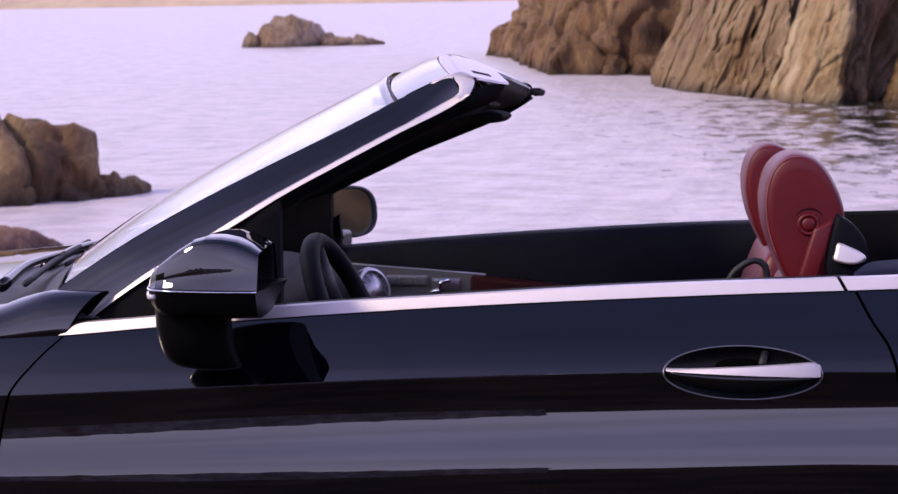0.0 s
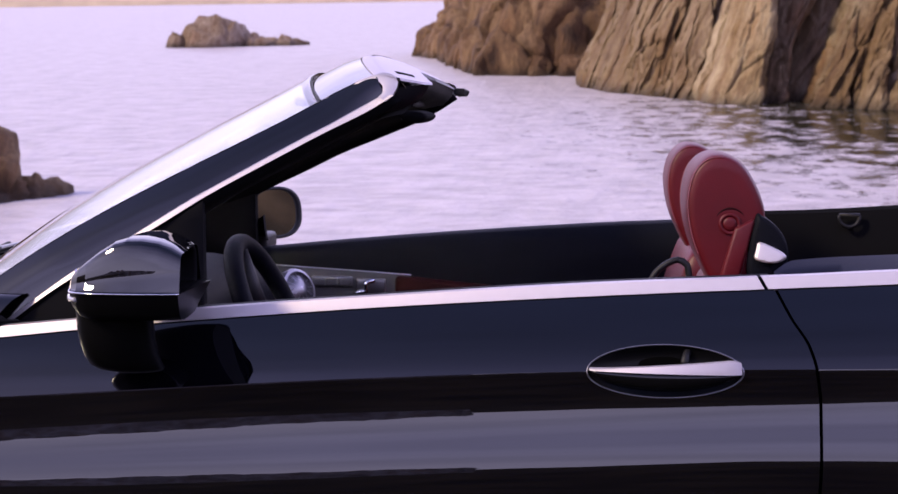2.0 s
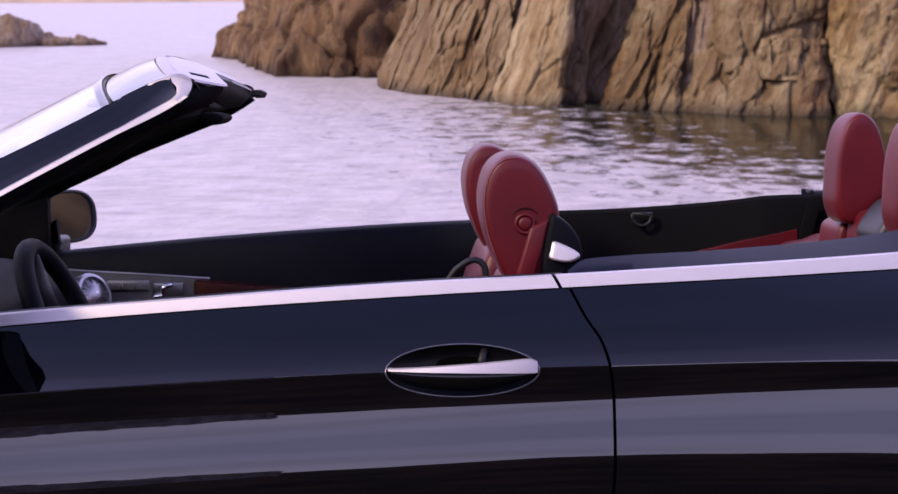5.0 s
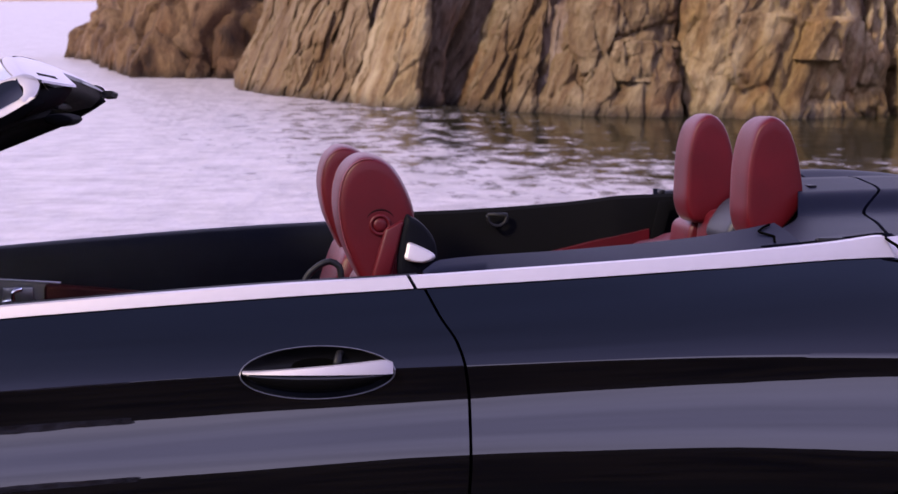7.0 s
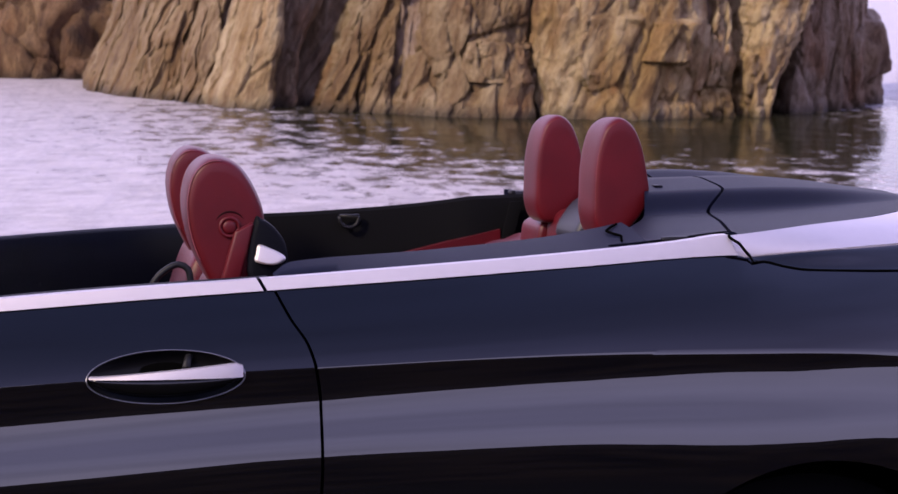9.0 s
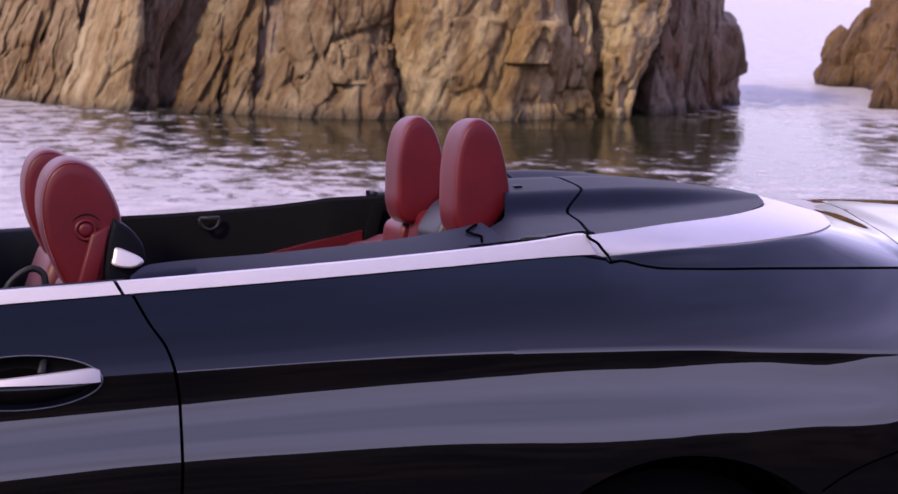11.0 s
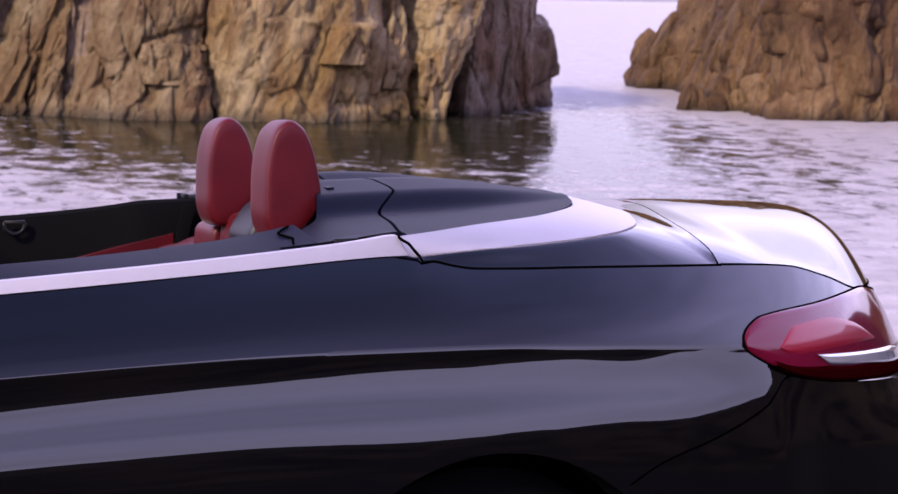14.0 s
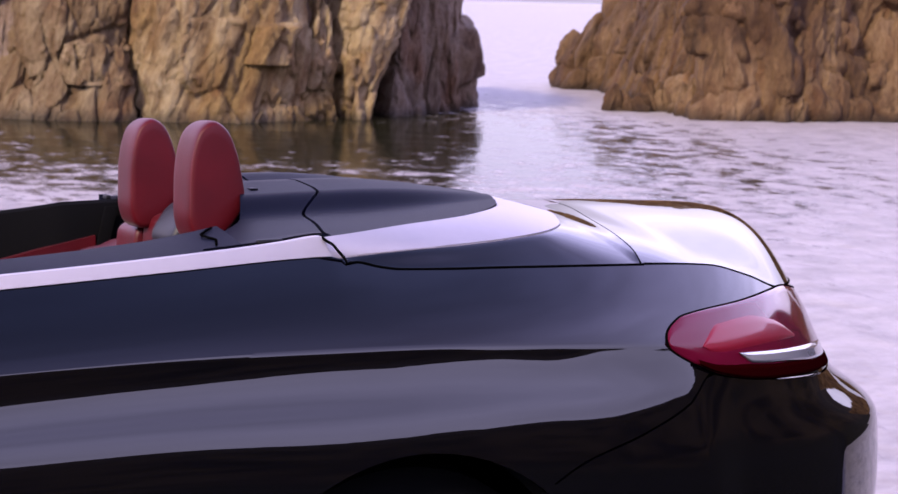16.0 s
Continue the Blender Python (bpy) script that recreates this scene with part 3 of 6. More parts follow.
HOLE = (1.807, 0.7925, 0.120, 0.0395)
for s in (-1, 1):
    front_x = lambda z: smooth_at(*FRONT_CUT, z)
    rear_x = lambda z: smooth_at(*REAR_CUT, z)
    sill = lambda x: 0.13
    belt = lambda x: smooth_at(*BELT, x)
    door = part("door", flank_panel(lambda z: front_x(z) + 0.0025, lambda z: rear_x(z) - 0.0025, sill, belt, s, 190, 64, HOLE), PAINT, car, "closed blue-black door", 14)
    part("front_fender", flank_panel(lambda z: -0.75, lambda z: front_x(z) - 0.0025, arch_height, belt, s, 60, 40), PAINT, car, "", 14)
    # bowl, rim and bar of the door handle
    cx, cz, a, b = HOLE
    bm = bm_new()
    rings = []
    for k in range(9):
        r = 1.0 - k / 9
        depth = 0.026 * (1 - r**2.4)
        rings.append([side_point(cx + a * r * math.cos(q), cz + b * r * math.sin(q), s, -depth) for q in (2 * math.pi * i / 72 for i in range(72))])
    vs = sheet(bm, rings, True)
    cap(bm, vs[-1])
    part("handle_cup", bm, CUP, door, "glossy black recess behind the door handle")
    bm = bm_new()
    pipe(bm, [side_point(cx + a * math.cos(q), cz + b * math.sin(q), s, 0.0005) for q in (2 * math.pi * i / 72 for i in range(73))], 0.0013, 6, False)
    part("handle_rim", bm, EDGE, door, "thin bright rim of the handle recess")
    bm = bm_new()
    xs = [cx - a * 0.97 + 2 * a * 0.97 * i / 24 for i in range(25)]
    rows = []
    for x in xs:
        t = (x - xs[0]) / (xs[-1] - xs[0])
        zt = lerp(0.7985, 0.8130, t**1.2) - 0.006 * (max(t - 0.93, 0) / 0.07) ** 2
        zl = lerp(0.7958, 0.7905, t)
        out = 0.012 + 0.014 * math.sin(math.pi * t) ** 0.5
        y0 = flank(x, 0.797)
        sec = [(zl, y0 + out), (lerp(zl, zt, 0.5), y0 + out - 0.0014), (zt, y0 + out - 0.0038), (zt, y0 + out - 0.016), (zl, y0 + out - 0.016)]
        rows.append([Vector((x, s * q[1], q[0])) for q in sec])
    vs = sheet(bm, rows, True)
    cap(bm, vs[0][::-1])
    cap(bm, vs[-1])
    part("door_handle", bm, TRIM, door, "chrome strip of the door handle", 30)
    bm = bm_new()
    rows = []
    for x in xs:
        t = (x - xs[0]) / (xs[-1] - xs[0])
        q = 2 * t - 1
        zl = 0.797 - 0.034 * math.sqrt(max(1 - q * q, 0.02))
        out = 0.011 + 0.014 * math.sin(math.pi * t) ** 0.5
        y0 = flank(x, 0.797)
        top = lerp(0.7958, 0.7905, t) - 0.0004
        zl = min(zl, top - 0.003)
        sec = [(top, y0 + out - 0.016), (top, y0 + out - 0.0005), (lerp(top, zl, 0.35), y0 + out - 0.001), (lerp(top, zl, 0.8), y0 + out - 0.007), (zl, y0 + out - 0.016)]
        rows.append([Vector((x, s * p[1], p[0])) for p in sec])
    vs = sheet(bm, rows, True)
    cap(bm, vs[0][::-1])
    cap(bm, vs[-1])
    part("handle_grip", bm, GLOSSBLACK, door, "black grip of the door handle")

    bm = bm_new()
    pipe(bm, [side_point(cx + 0.030, cz + 0.012, s, 0.004), side_point(cx + 0.034, cz + 0.024, s, -0.012), side_point(cx + 0.040, cz + 0.033, s, -0.016)], [0.007, 0.006, 0.007], 10)
    part("handle_post", bm, BLACK, door, "black post of the door handle")

    # quarter panel round to the tail, and the bumper below it
    CUT = ([3.0, 3.10, 3.195, 3.342, 3.459, 3.526, 3.60, 3.771, 4.024, 4.4], [0.46, 0.52, 0.568, 0.606, 0.645, 0.690, 0.676, 0.648, 0.625, 0.62])
    cut_z = lambda x: smooth_at(*CUT, x)
    low_q = lambda x: max(arch_height(x), cut_z(x) + 0.002 if x > 3.07 else 0.12)
    bm = bm_new()
    grid = []
    for i in range(151):
        col = []
        for j in range(81):
            v, z = j / 80, 0.7
            for _ in range(7):
                if i <= 80:
                    x = lerp(rear_x(z) + 0.0025, 2.9, i / 80)
                else:
                    x = lerp(2.9, smooth_at(*TAIL_END, z) - 0.004, 1 - (1 - (i - 80) / 70) ** 1.7)
                lo, hi = low_q(x), belt(x)
                zc = min(max(levels(x)[1], lo + 0.01), hi - 0.01)
                mid = min(max(0.60, lo + 0.008), zc - 0.004)
                z = lerp(lo, mid, v / 0.2) if v < 0.2 else lerp(mid, zc, (v - 0.2) / 0.42) if v <= 0.62 else lerp(zc, hi, (v - 0.62) / 0.38)
            col.append(side_point(x, z, s))
        grid.append(col)
    inward = Vector((0, -s * 0.012, 0))
    grid = [[c[0] + inward] + c + [c[-1] + inward + Vector((0, 0, -0.004))] for c in grid]
    sheet(bm, [[p + inward for p in grid[0]]] + grid)
    part("quarter_panel", bm, PAINT, car, "", 14)
    bm = bm_new()
    grid = []
    for i in range(61):
        u = i / 60
        col = []
        for j in range(31):
            v = j / 30
            z = 0.5
            for _ in range(6):
                x = lerp(3.06, smooth_at(*TAIL_END, z) - 0.004, 1 - (1 - u) ** 1.7)
                bottom = max(arch_height(x), 0.12)
                z = lerp(bottom, max(cut_z(x) - 0.002, bottom + 0.003), v)
            col.append(side_point(x, z, s, 0.001))
        grid.append(col)
    sheet(bm, [[c[0] + inward] + c + [c[-1] + inward] for c in grid])
    part("rear_bumper", bm, PAINT, car, "", 30)

    # bright belt strip: door, quarter, and its sweep round the cover
    TOP = ([0.689, 0.859, 1.061, 1.386, 1.723, 1.979, 2.131, 2.32, 2.513, 2.644, 2.76], [0.845, 0.860, 0.878, 0.9015, 0.921, 0.931, 0.9385, 0.948, 0.9595, 0.969, 0.981])
    for name, xa, xb in (("belt_trim", 0.683, 1.966), ("belt_trim", 1.972, 2.777)):
        bm = bm_new()
        rows = []
        for i in range(60):
            x = lerp(xa, xb, i / 59)
            zb, zt = belt(x) + 0.001, max(smooth_at(*TOP, x), belt(x) + 0.004)
            y0 = flank(x, zb)
            zt = min(zt, zb + max(x - 0.683, 0) * 0.6 + 0.001) if x < 0.76 else zt
            rows.append([Vector((x, s * (y0 - 0.008), zb - 0.004)), Vector((x, s * (y0 + 0.002), zb)), Vector((x, s * (y0 + 0.0002), lerp(zb, zt, 0.3))), Vector((x, s * (y0 - 0.0025), lerp(zb, zt, 0.7))), Vector((x, s * (y0 - 0.005), zt)), Vector((x, s * (y0 - 0.022), zt + 0.001))])
            lean_in = math.exp(-(((x - 1.969) / 0.04) ** 2))
            for p in rows[-1]:
                p.x -= 0.010 * lean_in * (p.z - zb) / max(zt - zb, 0.01)
            slant = min(max((x - 2.70) / 0.07, 0), 1)
            for p in rows[-1]:
                p.x -= 0.016 * slant * (p.z - zb) / max(zt - zb, 0.01) - 0.002 * slant
        sheet(bm, rows)
        part(name, bm, TRIM, car, "satin aluminium strip along the beltline", 40)

# shoulders of the front fenders, up to the bonnet and the foot of the pillars; dark sail panels below the pillars
SHOULDER = ([-0.75, 0.0, 0.40, 0.545, 0.60, 0.657, 0.76], [0.745, 0.812, 0.846, 0.868, 0.885, 0.897, 0.898])
for s in (-1, 1):
    bm = bm_new()
    rows = []
    for i in range(60):
        row = []
        for j in range(19):
            v = j / 18
            x = lerp(-0.75, lerp(0.694, 0.752, v), i / 59)
            zb, zt = smooth_at(*BELT, x), smooth_at(*SHOULDER, x)
            yb, yt = flank(x, zb), smooth_at([-0.75, 0.545, 0.657, 0.76], [0.60, 0.725, 0.748, 0.768], x)
            row.append(Vector((x, s * lerp(yb, yt, v**1.7), lerp(zb, zt, 1 - (1 - v) ** 1.6))))
        rows.append([row[0] + Vector((0, 0, -0.004))] + row + [row[-1] + Vector((0, -s * 0.03, -0.006))])
    rows.append([p + Vector((0.0, -s * 0.015, 0)) for p in rows[-1]])
    sheet(bm, rows)
    part("fender_shoulder", bm, PAINT, car, "", 40)
    bm = bm_new()
    tri = [(0.738, -0.762, 0.852), (0.83, -0.745, 0.922), (0.974, -0.708, 1.006), (1.04, -0.70, 1.048), (1.05, -0.74, 0.878)]
    base = [(0.738, -0.762, 0.852), (0.83, -0.768, 0.858), (0.974, -0.765, 0.870), (1.04, -0.762, 0.876), (1.05, -0.762, 0.877)]
    if s > 0:
        tri = [tri[0], (0.78, -0.755, 0.885), (0.81, -0.75, 0.907), (0.84, -0.743, 0.928), (0.845, -0.745, 0.865)]
        base = [base[0], (0.78, -0.768, 0.855), (0.81, -0.768, 0.857), (0.84, -0.768, 0.859), (0.845, -0.762, 0.860)]
    sheet(bm, [[Vector((p[0], -s * p[1], p[2])), Vector((p[0], -s * (p[1] + 0.02), p[2]))] for p in tri])
    sheet(bm, [[Vector((lerp(a[0], b[0], k / 6), -s * lerp(a[1], b[1], k / 6), lerp(a[2], b[2], k / 6))) for k in range(7)] for a, b in zip(tri, base)])
    part("sail_panel", bm, LINING, car, "black panel ahead of the side window")

# ---- dark backing under the joints, the floor pan and the cockpit walls ----
bm = bm_new()
for s in (-1, 1):
    rows = []
    for i in range(80):
        x = lerp(-0.6, 3.7, i / 79)
        rows.append([side_point(x, lerp(arch_height(x) + 0.02, smooth_at(*BELT, x) - 0.012, j / 20), s, -0.02) for j in range(21)])
    sheet(bm, rows)
part("inner_body", bm, GAP, car)
bm = bm_new()
box(bm, (-0.6, -0.74, 0.10), (3.9, 0.74, 0.20), 0.02)
part("floor_pan", bm, BLACK, car)

# ---- bright strip round the cover ----
INNER = [(2.766, -0.768, 0.979), (2.835, -0.750, 0.983), (2.94, -0.716, 0.990), (3.087, -0.662, 0.997), (3.181, -0.60, 1.003), (3.257, -0.50, 1.006), (3.313, -0.35, 1.011), (3.342, -0.2, 1.016), (3.352, 0, 1.018)]
OUTER = [(2.783, -0.774, 0.9440), (2.907, -0.772, 0.9505), (3.08, -0.752, 0.956), (3.227, -0.72, 0.965), (3.307, -0.66, 0.972), (3.368, -0.55, 0.978), (3.43, -0.40, 0.982), (3.465, -0.2, 0.985), (3.475, 0, 0.986)]
inner, outer = along(INNER, 60), along(OUTER, 60)
inner += [Vector((p.x, -p.y, p.z)) for p in inner[-2::-1]]
outer += [Vector((p.x, -p.y, p.z)) for p in outer[-2::-1]]
bm = bm_new()
sheet(bm, [[a + Vector((0, 0, -0.006)), a, lerp(a, b, 0.3) + Vector((0, 0, 0.003)), lerp(a, b, 0.7) + Vector((0, 0, 0.002)), b, b + Vector((0, 0, -0.004)), lerp(b, a, 0.1) + Vector((0, 0, -0.012))] for a, b in zip(inner, outer)])
part("cover_trim", bm, TRIM, car, "broad satin aluminium band sweeping round the roof cover", 50)

bm = bm_new()
pipe(bm, along([(2.763, -0.770, 0.981), (2.768, -0.7835, 0.974), (2.779, -0.7865, 0.967), (2.789, -0.7875, 0.955), (2.799, -0.7885, 0.944)], 16), 0.0026, 6)
part("strip_joint", bm, GAP, car, "dark joint across the bright strip")

# ---- rear deck and boot lid ----
def deck_edge(x):
    z = smooth_at(*BELT, x)
    return flank(x, z), z


DECK_TOP = ([2.7, 3.3, 3.5, 3.66, 3.9, 4.05, 4.145], [0.975, 0.984, 0.984, 0.970, 0.958, 0.950, 0.938])


def deck_point(x, w):
    """w from -1 (landward edge) to 1."""
    ye, ze = deck_edge(x)
    zt = smooth_at(*DECK_TOP, x)
    k = min(max((x - 3.42) / 0.40, 0), 1)
    k = k * k * (3 - 2 * k)
    c = min(max((x - 3.25) / 0.40, 0), 1)
    zt += k * 0.012 - (0.003 + 0.077 * c * c * (3 - 2 * c)) * w * w
    return Vector((x, w * ye, lerp(zt, ze, abs(w) ** lerp(10 if w < 0 else 22, 7, k))))


BOOT_FRONT = ([0, 0.30, 0.63, 0.86, 0.94, 1.0], [3.664, 3.60, 3.508, 3.462, 3.454, 3.442])


def boot_front(w):
    return smooth_at(*BOOT_FRONT, abs(w))


for s in (-1, 1):
    bm = bm_new()
    rows = []
    side_of = [p for p in outer[:60]]
    first = along([(p.x, p.y, p.z) for p in side_of if p.y < -0.56], 46)
    rest = along([(first[-1].x, first[-1].y, first[-1].z)] + [(p.x, p.y, p.z) for p in side_of if p.y > -0.55], 36)[1:]
    for k, a in enumerate(first + rest):
        if k < 46:
            x = lerp(2.80, 3.437, k / 45)
            ye, ze = deck_edge(x)
            b = Vector((x, -ye + 0.0045, ze + 0.001))
        else:
            w = lerp(1, 0, (k - 45) / 35)
            b = deck_point(boot_front(w) - 0.005, -w)
        row = []
        for j in range(17):
            t = j / 16
            x, y = lerp(a.x, b.x, t), lerp(a.y, b.y, t)
            f1 = deck_point(b.x, b.y / deck_edge(b.x)[0]).z
            g = deck_point(lerp(a.x, b.x, 0.7), lerp(a.y, b.y, 0.7) / deck_edge(lerp(a.x, b.x, 0.7))[0]).z
            m0, m1 = 0.5 * (b.z - a.z) + 0.05 * (a - b).length, min(max((f1 - g) / 0.3, 1.6 * (b.z - a.z) - 0.10 * (a - b).length), 0.02)
            h = t * t * (3 - 2 * t)
            row.append(Vector((x, y, lerp(a.z, b.z, h) + m0 * t * (1 - t) ** 2 - m1 * t * t * (1 - t))))
        row = [p + Vector((0, -0.0015 * (1 - j / 16), -0.0035 * (1 - j / 16))) for j, p in enumerate(row)]
        row = [row[0] + Vector((0, 0.01, -0.01))] + row + [row[-1] + Vector((0, 0.006, -0.012))]
        rows.append([Vector((p.x, -s * p.y, p.z)) for p in row])
    sheet(bm, rows)
    part("rear_deck", bm, PAINT, car, "", 30)
bm = bm_new()
rows = []
for i in range(70):
    u = i / 69
    row = []
    for j in range(81):
        w = -math.cos(math.pi * j / 80)
        x = lerp(boot_front(w), 4.112, u)
        row.append(deck_point(x, w * 0.9935))
    rows.append(row)
sheet(bm, [[p + Vector((0, 0, -0.012)) for p in rows[0]]] + rows)
boot = part("boot_lid", bm, PAINT, car, "glossy blue-black boot lid reflecting the sky", 30)

for s in (-1, 1):
    bm = bm_new()
    pipe(bm, along([(2.7985, -0.789, 0.9445), (2.803, -0.794, 0.934)] + [(x, 0.0005 - deck_edge(x)[0], deck_edge(x)[1] + 0.0012) for x in (2.822, 2.86, 2.9, 3.0, 3.1, 3.2, 3.3, 3.40, 3.445)], 60) if s < 0 else [(x, deck_edge(x)[0] - 0.0005, deck_edge(x)[1] + 0.0012) for x in (2.82, 2.9, 3.0, 3.1, 3.2, 3.3, 3.445)], 0.0021, 6)
    part("deck_joint", bm, GAP, car, "dark joint between rear deck and quarter panel")
    bm = bm_new()
    pipe(bm, [deck_point(lerp(3.445, 4.05, k / 40), s * 0.9965) + Vector((0, 0, 0.0008)) for k in range(41)], 0.0022, 6)
    part("boot_joint", bm, GAP, car, "dark joint along the boot lid")

# ---- tail lamps: lens, bright reflector, clear strip, dark base ----
LAMP_TOP = ([3.4255, 3.4275, 3.436, 3.455, 3.486, 3.56, 3.645, 3.862, 3.98, 4.06], [0.7590, 0.7675, 0.7785, 0.7895, 0.800, 0.806, 0.809, 0.818, 0.80, 0.78])
LAMP_LOW = ([3.4255, 3.4275, 3.436, 3.455, 3.486, 3.548, 3.66, 3.771, 3.98, 4.06], [0.7585, 0.7505, 0.7415, 0.7295, 0.7135, 0.688, 0.664, 0.652, 0.636, 0.630])


def lamp_patch(x0, x1, lo, hi, off, s, edge=0.004, cols=40, rows=14):
    bm = bm_new()
    grid = []
    for i in range(cols + 1):
        x = lerp(x0, x1, (i / cols) ** 1.6)
        a, b = lo(x), hi(x)
        col = []
        for j in range(rows + 1):
            z = lerp(a, b, j / rows)
            e = min(j, rows - j) / rows
            col.append(side_point(x, z, s, off + 0.004 * min(1, e * 5)))
        grid.append([col[0] + Vector((0, -s * 0.01, 0))] + col + [col[-1] + Vector((0, -s * 0.01, 0))])
    sheet(bm, grid)
    return bm


for s in (-1, 1):
    top, low = (lambda x: smooth_at(*LAMP_TOP, x)), (lambda x: smooth_at(*LAMP_LOW, x))
    lens = part("tail_lamp", lamp_patch(3.4255, 4.06, low, top, 0.004, s, cols=100), LAMPRED, car, "smoked red tail lamp with a clear strip")
    part("reflector", lamp_patch(3.512, 3.84, lambda x: max(low(x) + 0.034, smooth_at([3.512, 3.53, 3.58, 3.68, 3.84], [0.742, 0.730, 0.722, 0.722, 0.722], x)), lambda x: smooth_at([3.512, 3.53, 3.57, 3.68, 3.76, 3.84], [0.744, 0.760, 0.783, 0.786, 0.770, 0.728], x), 0.0065, s), LAMPGLOW, lens, "bright red reflector inside the lamp")
    part("clear_strip", lamp_patch(3.612, 4.02, lambda x: smooth_at([3.612, 3.65, 3.783, 3.92, 4.02], [0.7195, 0.698, 0.683, 0.664, 0.655], x), lambda x: smooth_at([3.612, 3.68, 3.75, 3.94, 4.02], [0.7205, 0.7145, 0.7085, 0.693, 0.684], x), 0.0105, s), LAMPWHITE, lens, "clear strip of the tail lamp")
    part("lamp_base", lamp_patch(3.49, 4.05, lambda x: low(x) + 0.001, lambda x: low(x) + lerp(0.010, 0.029, min((x - 3.49) / 0.15, 1)), 0.0100, s), LAMPDARK, lens, "dark red lower edge of the tail lamp")
    bm = bm_new()
    xs = [3.4255 + 0.63 * (i / 90) ** 2.2 for i in range(91)]
    pipe(bm, [side_point(x, top(x), s, 0.001) for x in xs[::-1]] + [side_point(x, low(x), s, 0.001) for x in xs], 0.0028, 6)
    part("lamp_seal", bm, GAP, lens)

# ---- folded roof cover: front flap with headrest humps, rear section ----
def cover_z(x, y):
    """Height of the roof cover: shoulders at the sides, a flat-topped hump behind each rear headrest, tapering aft."""
    d = abs(y)
    edge = smooth_at([2.5, 2.78, 3.0, 3.2, 3.36], [0.953, 0.980, 0.990, 1.002, 1.016], x)
    aft = min(max((x - 2.55) / 0.80, 0), 1)
    shoulder = edge + 0.030 * (1 - min(d / 0.74, 1) ** 2) * (1 - 0.80 * aft)
    fade = 1 - min(max((x - 2.96) / 0.36, 0), 1) ** 2.0
    wall = min(max((0.445 - d) / 0.085, 0), 1)
    wall = wall * wall * (3 - 2 * wall)
    dip = min(max((0.17 - d) / 0.10, 0), 1)
    crown = 0.036 + 0.014 * min(max((0.37 - d) / 0.15, 0), 1) - 0.020 * dip * dip * (3 - 2 * dip)
    return shoulder + crown * wall * fade


SEAM = ([0, 0.20, 0.30, 0.36, 0.435, 0.60, 0.72, 0.80], [2.945, 2.932, 2.930, 2.922, 2.862, 2.822, 2.790, 2.775])
FLAP = ([0, 0.20, 0.30, 0.38, 0.48, 0.56, 0.62, 0.66, 0.72, 0.80], [2.80, 2.79, 2.775, 2.752, 2.712, 2.660, 2.615, 2.588, 2.565, 2.55])


for name, fa, fb in (("cover_flap", lambda y: smooth_at(*FLAP, y), lambda y: smooth_at(*SEAM, y) - 0.0035), ("cover_panel", lambda y: smooth_at(*SEAM, y) + 0.0035, None)):
    bm = bm_new()
    rows = []
    for i in range(41):
        u = i / 40
        row = []
        for j in range(221):
            q = -math.sin(math.pi / 2 * (1 - j / 110)) if j < 110 else math.sin(math.pi / 2 * (j / 110 - 1))
            y = q * (0.748 if fb else 0.775)
            if fb:
                x = lerp(max(fa(abs(y)), 2.77) if y > 0 else fa(abs(y)), fb(abs(y)), u)
            else:
                back = float(np.interp(abs(y), [-p.y for p in inner[:60]][::-1], [p.x for p in inner[:60]][::-1])) - 0.002
                x = lerp(min(fa(abs(y)), back - 0.002), back, u)
            k = min(max((abs(y) - 0.69) / 0.058, 0), 1)
            row.append(Vector((x, y, lerp(cover_z(x, y), smooth_at(*TOP, x) + 0.004 if x < 2.78 else cover_z(x, y), k))))
        rows.append(row)
    down = Vector((0, 0, -0.03))
    rows = [[p + down for p in rows[0]]] + rows + [[p + down * 0.4 for p in rows[-1]]]
    sheet(bm, rows)
    part(name, bm, COVER, car, "dark navy leather-grained cover over the folded roof", 35)
bm = bm_new()
sheet(bm, [[Vector((lerp(2.82, 3.3, i / 20), lerp(-0.7, 0.7, j / 20), 0.95)) for j in range(21)] for i in range(21)])
part("cover_backing", bm, GAP, car)

bm = bm_new()
pipe(bm, along([(2.614, -0.622, 0.9925), (2.598, -0.640, 0.9890), (2.588, -0.655, 0.9865), (2.580, -0.668, 0.9840), (2.588, -0.685, 0.9805), (2.597, -0.700, 0.9775), (2.592, -0.715, 0.9745), (2.588, -0.730, 0.9715)], 20), 0.0022, 6)
part("cover_joint", bm, GAP, car, "dark joint at the front of the roof cover")
bm = bm_new()
box(bm, (2.655, -0.752, 0.968), (2.702, -0.738, 0.978), 0.003)
part("cover_hinge", bm, BLACK, car, "small black hinge block at the cover's edge")
for y in (-0.30, 0.30):
    bm = bm_new()
    z = cover_z(2.80, y)
    box(bm, (2.797, y - 0.018, z - 0.003), (2.812, y + 0.010, z + 0.0022), 0.0015)
    part("cover_clip", bm, BLACK, car, "small black clip on the cover")

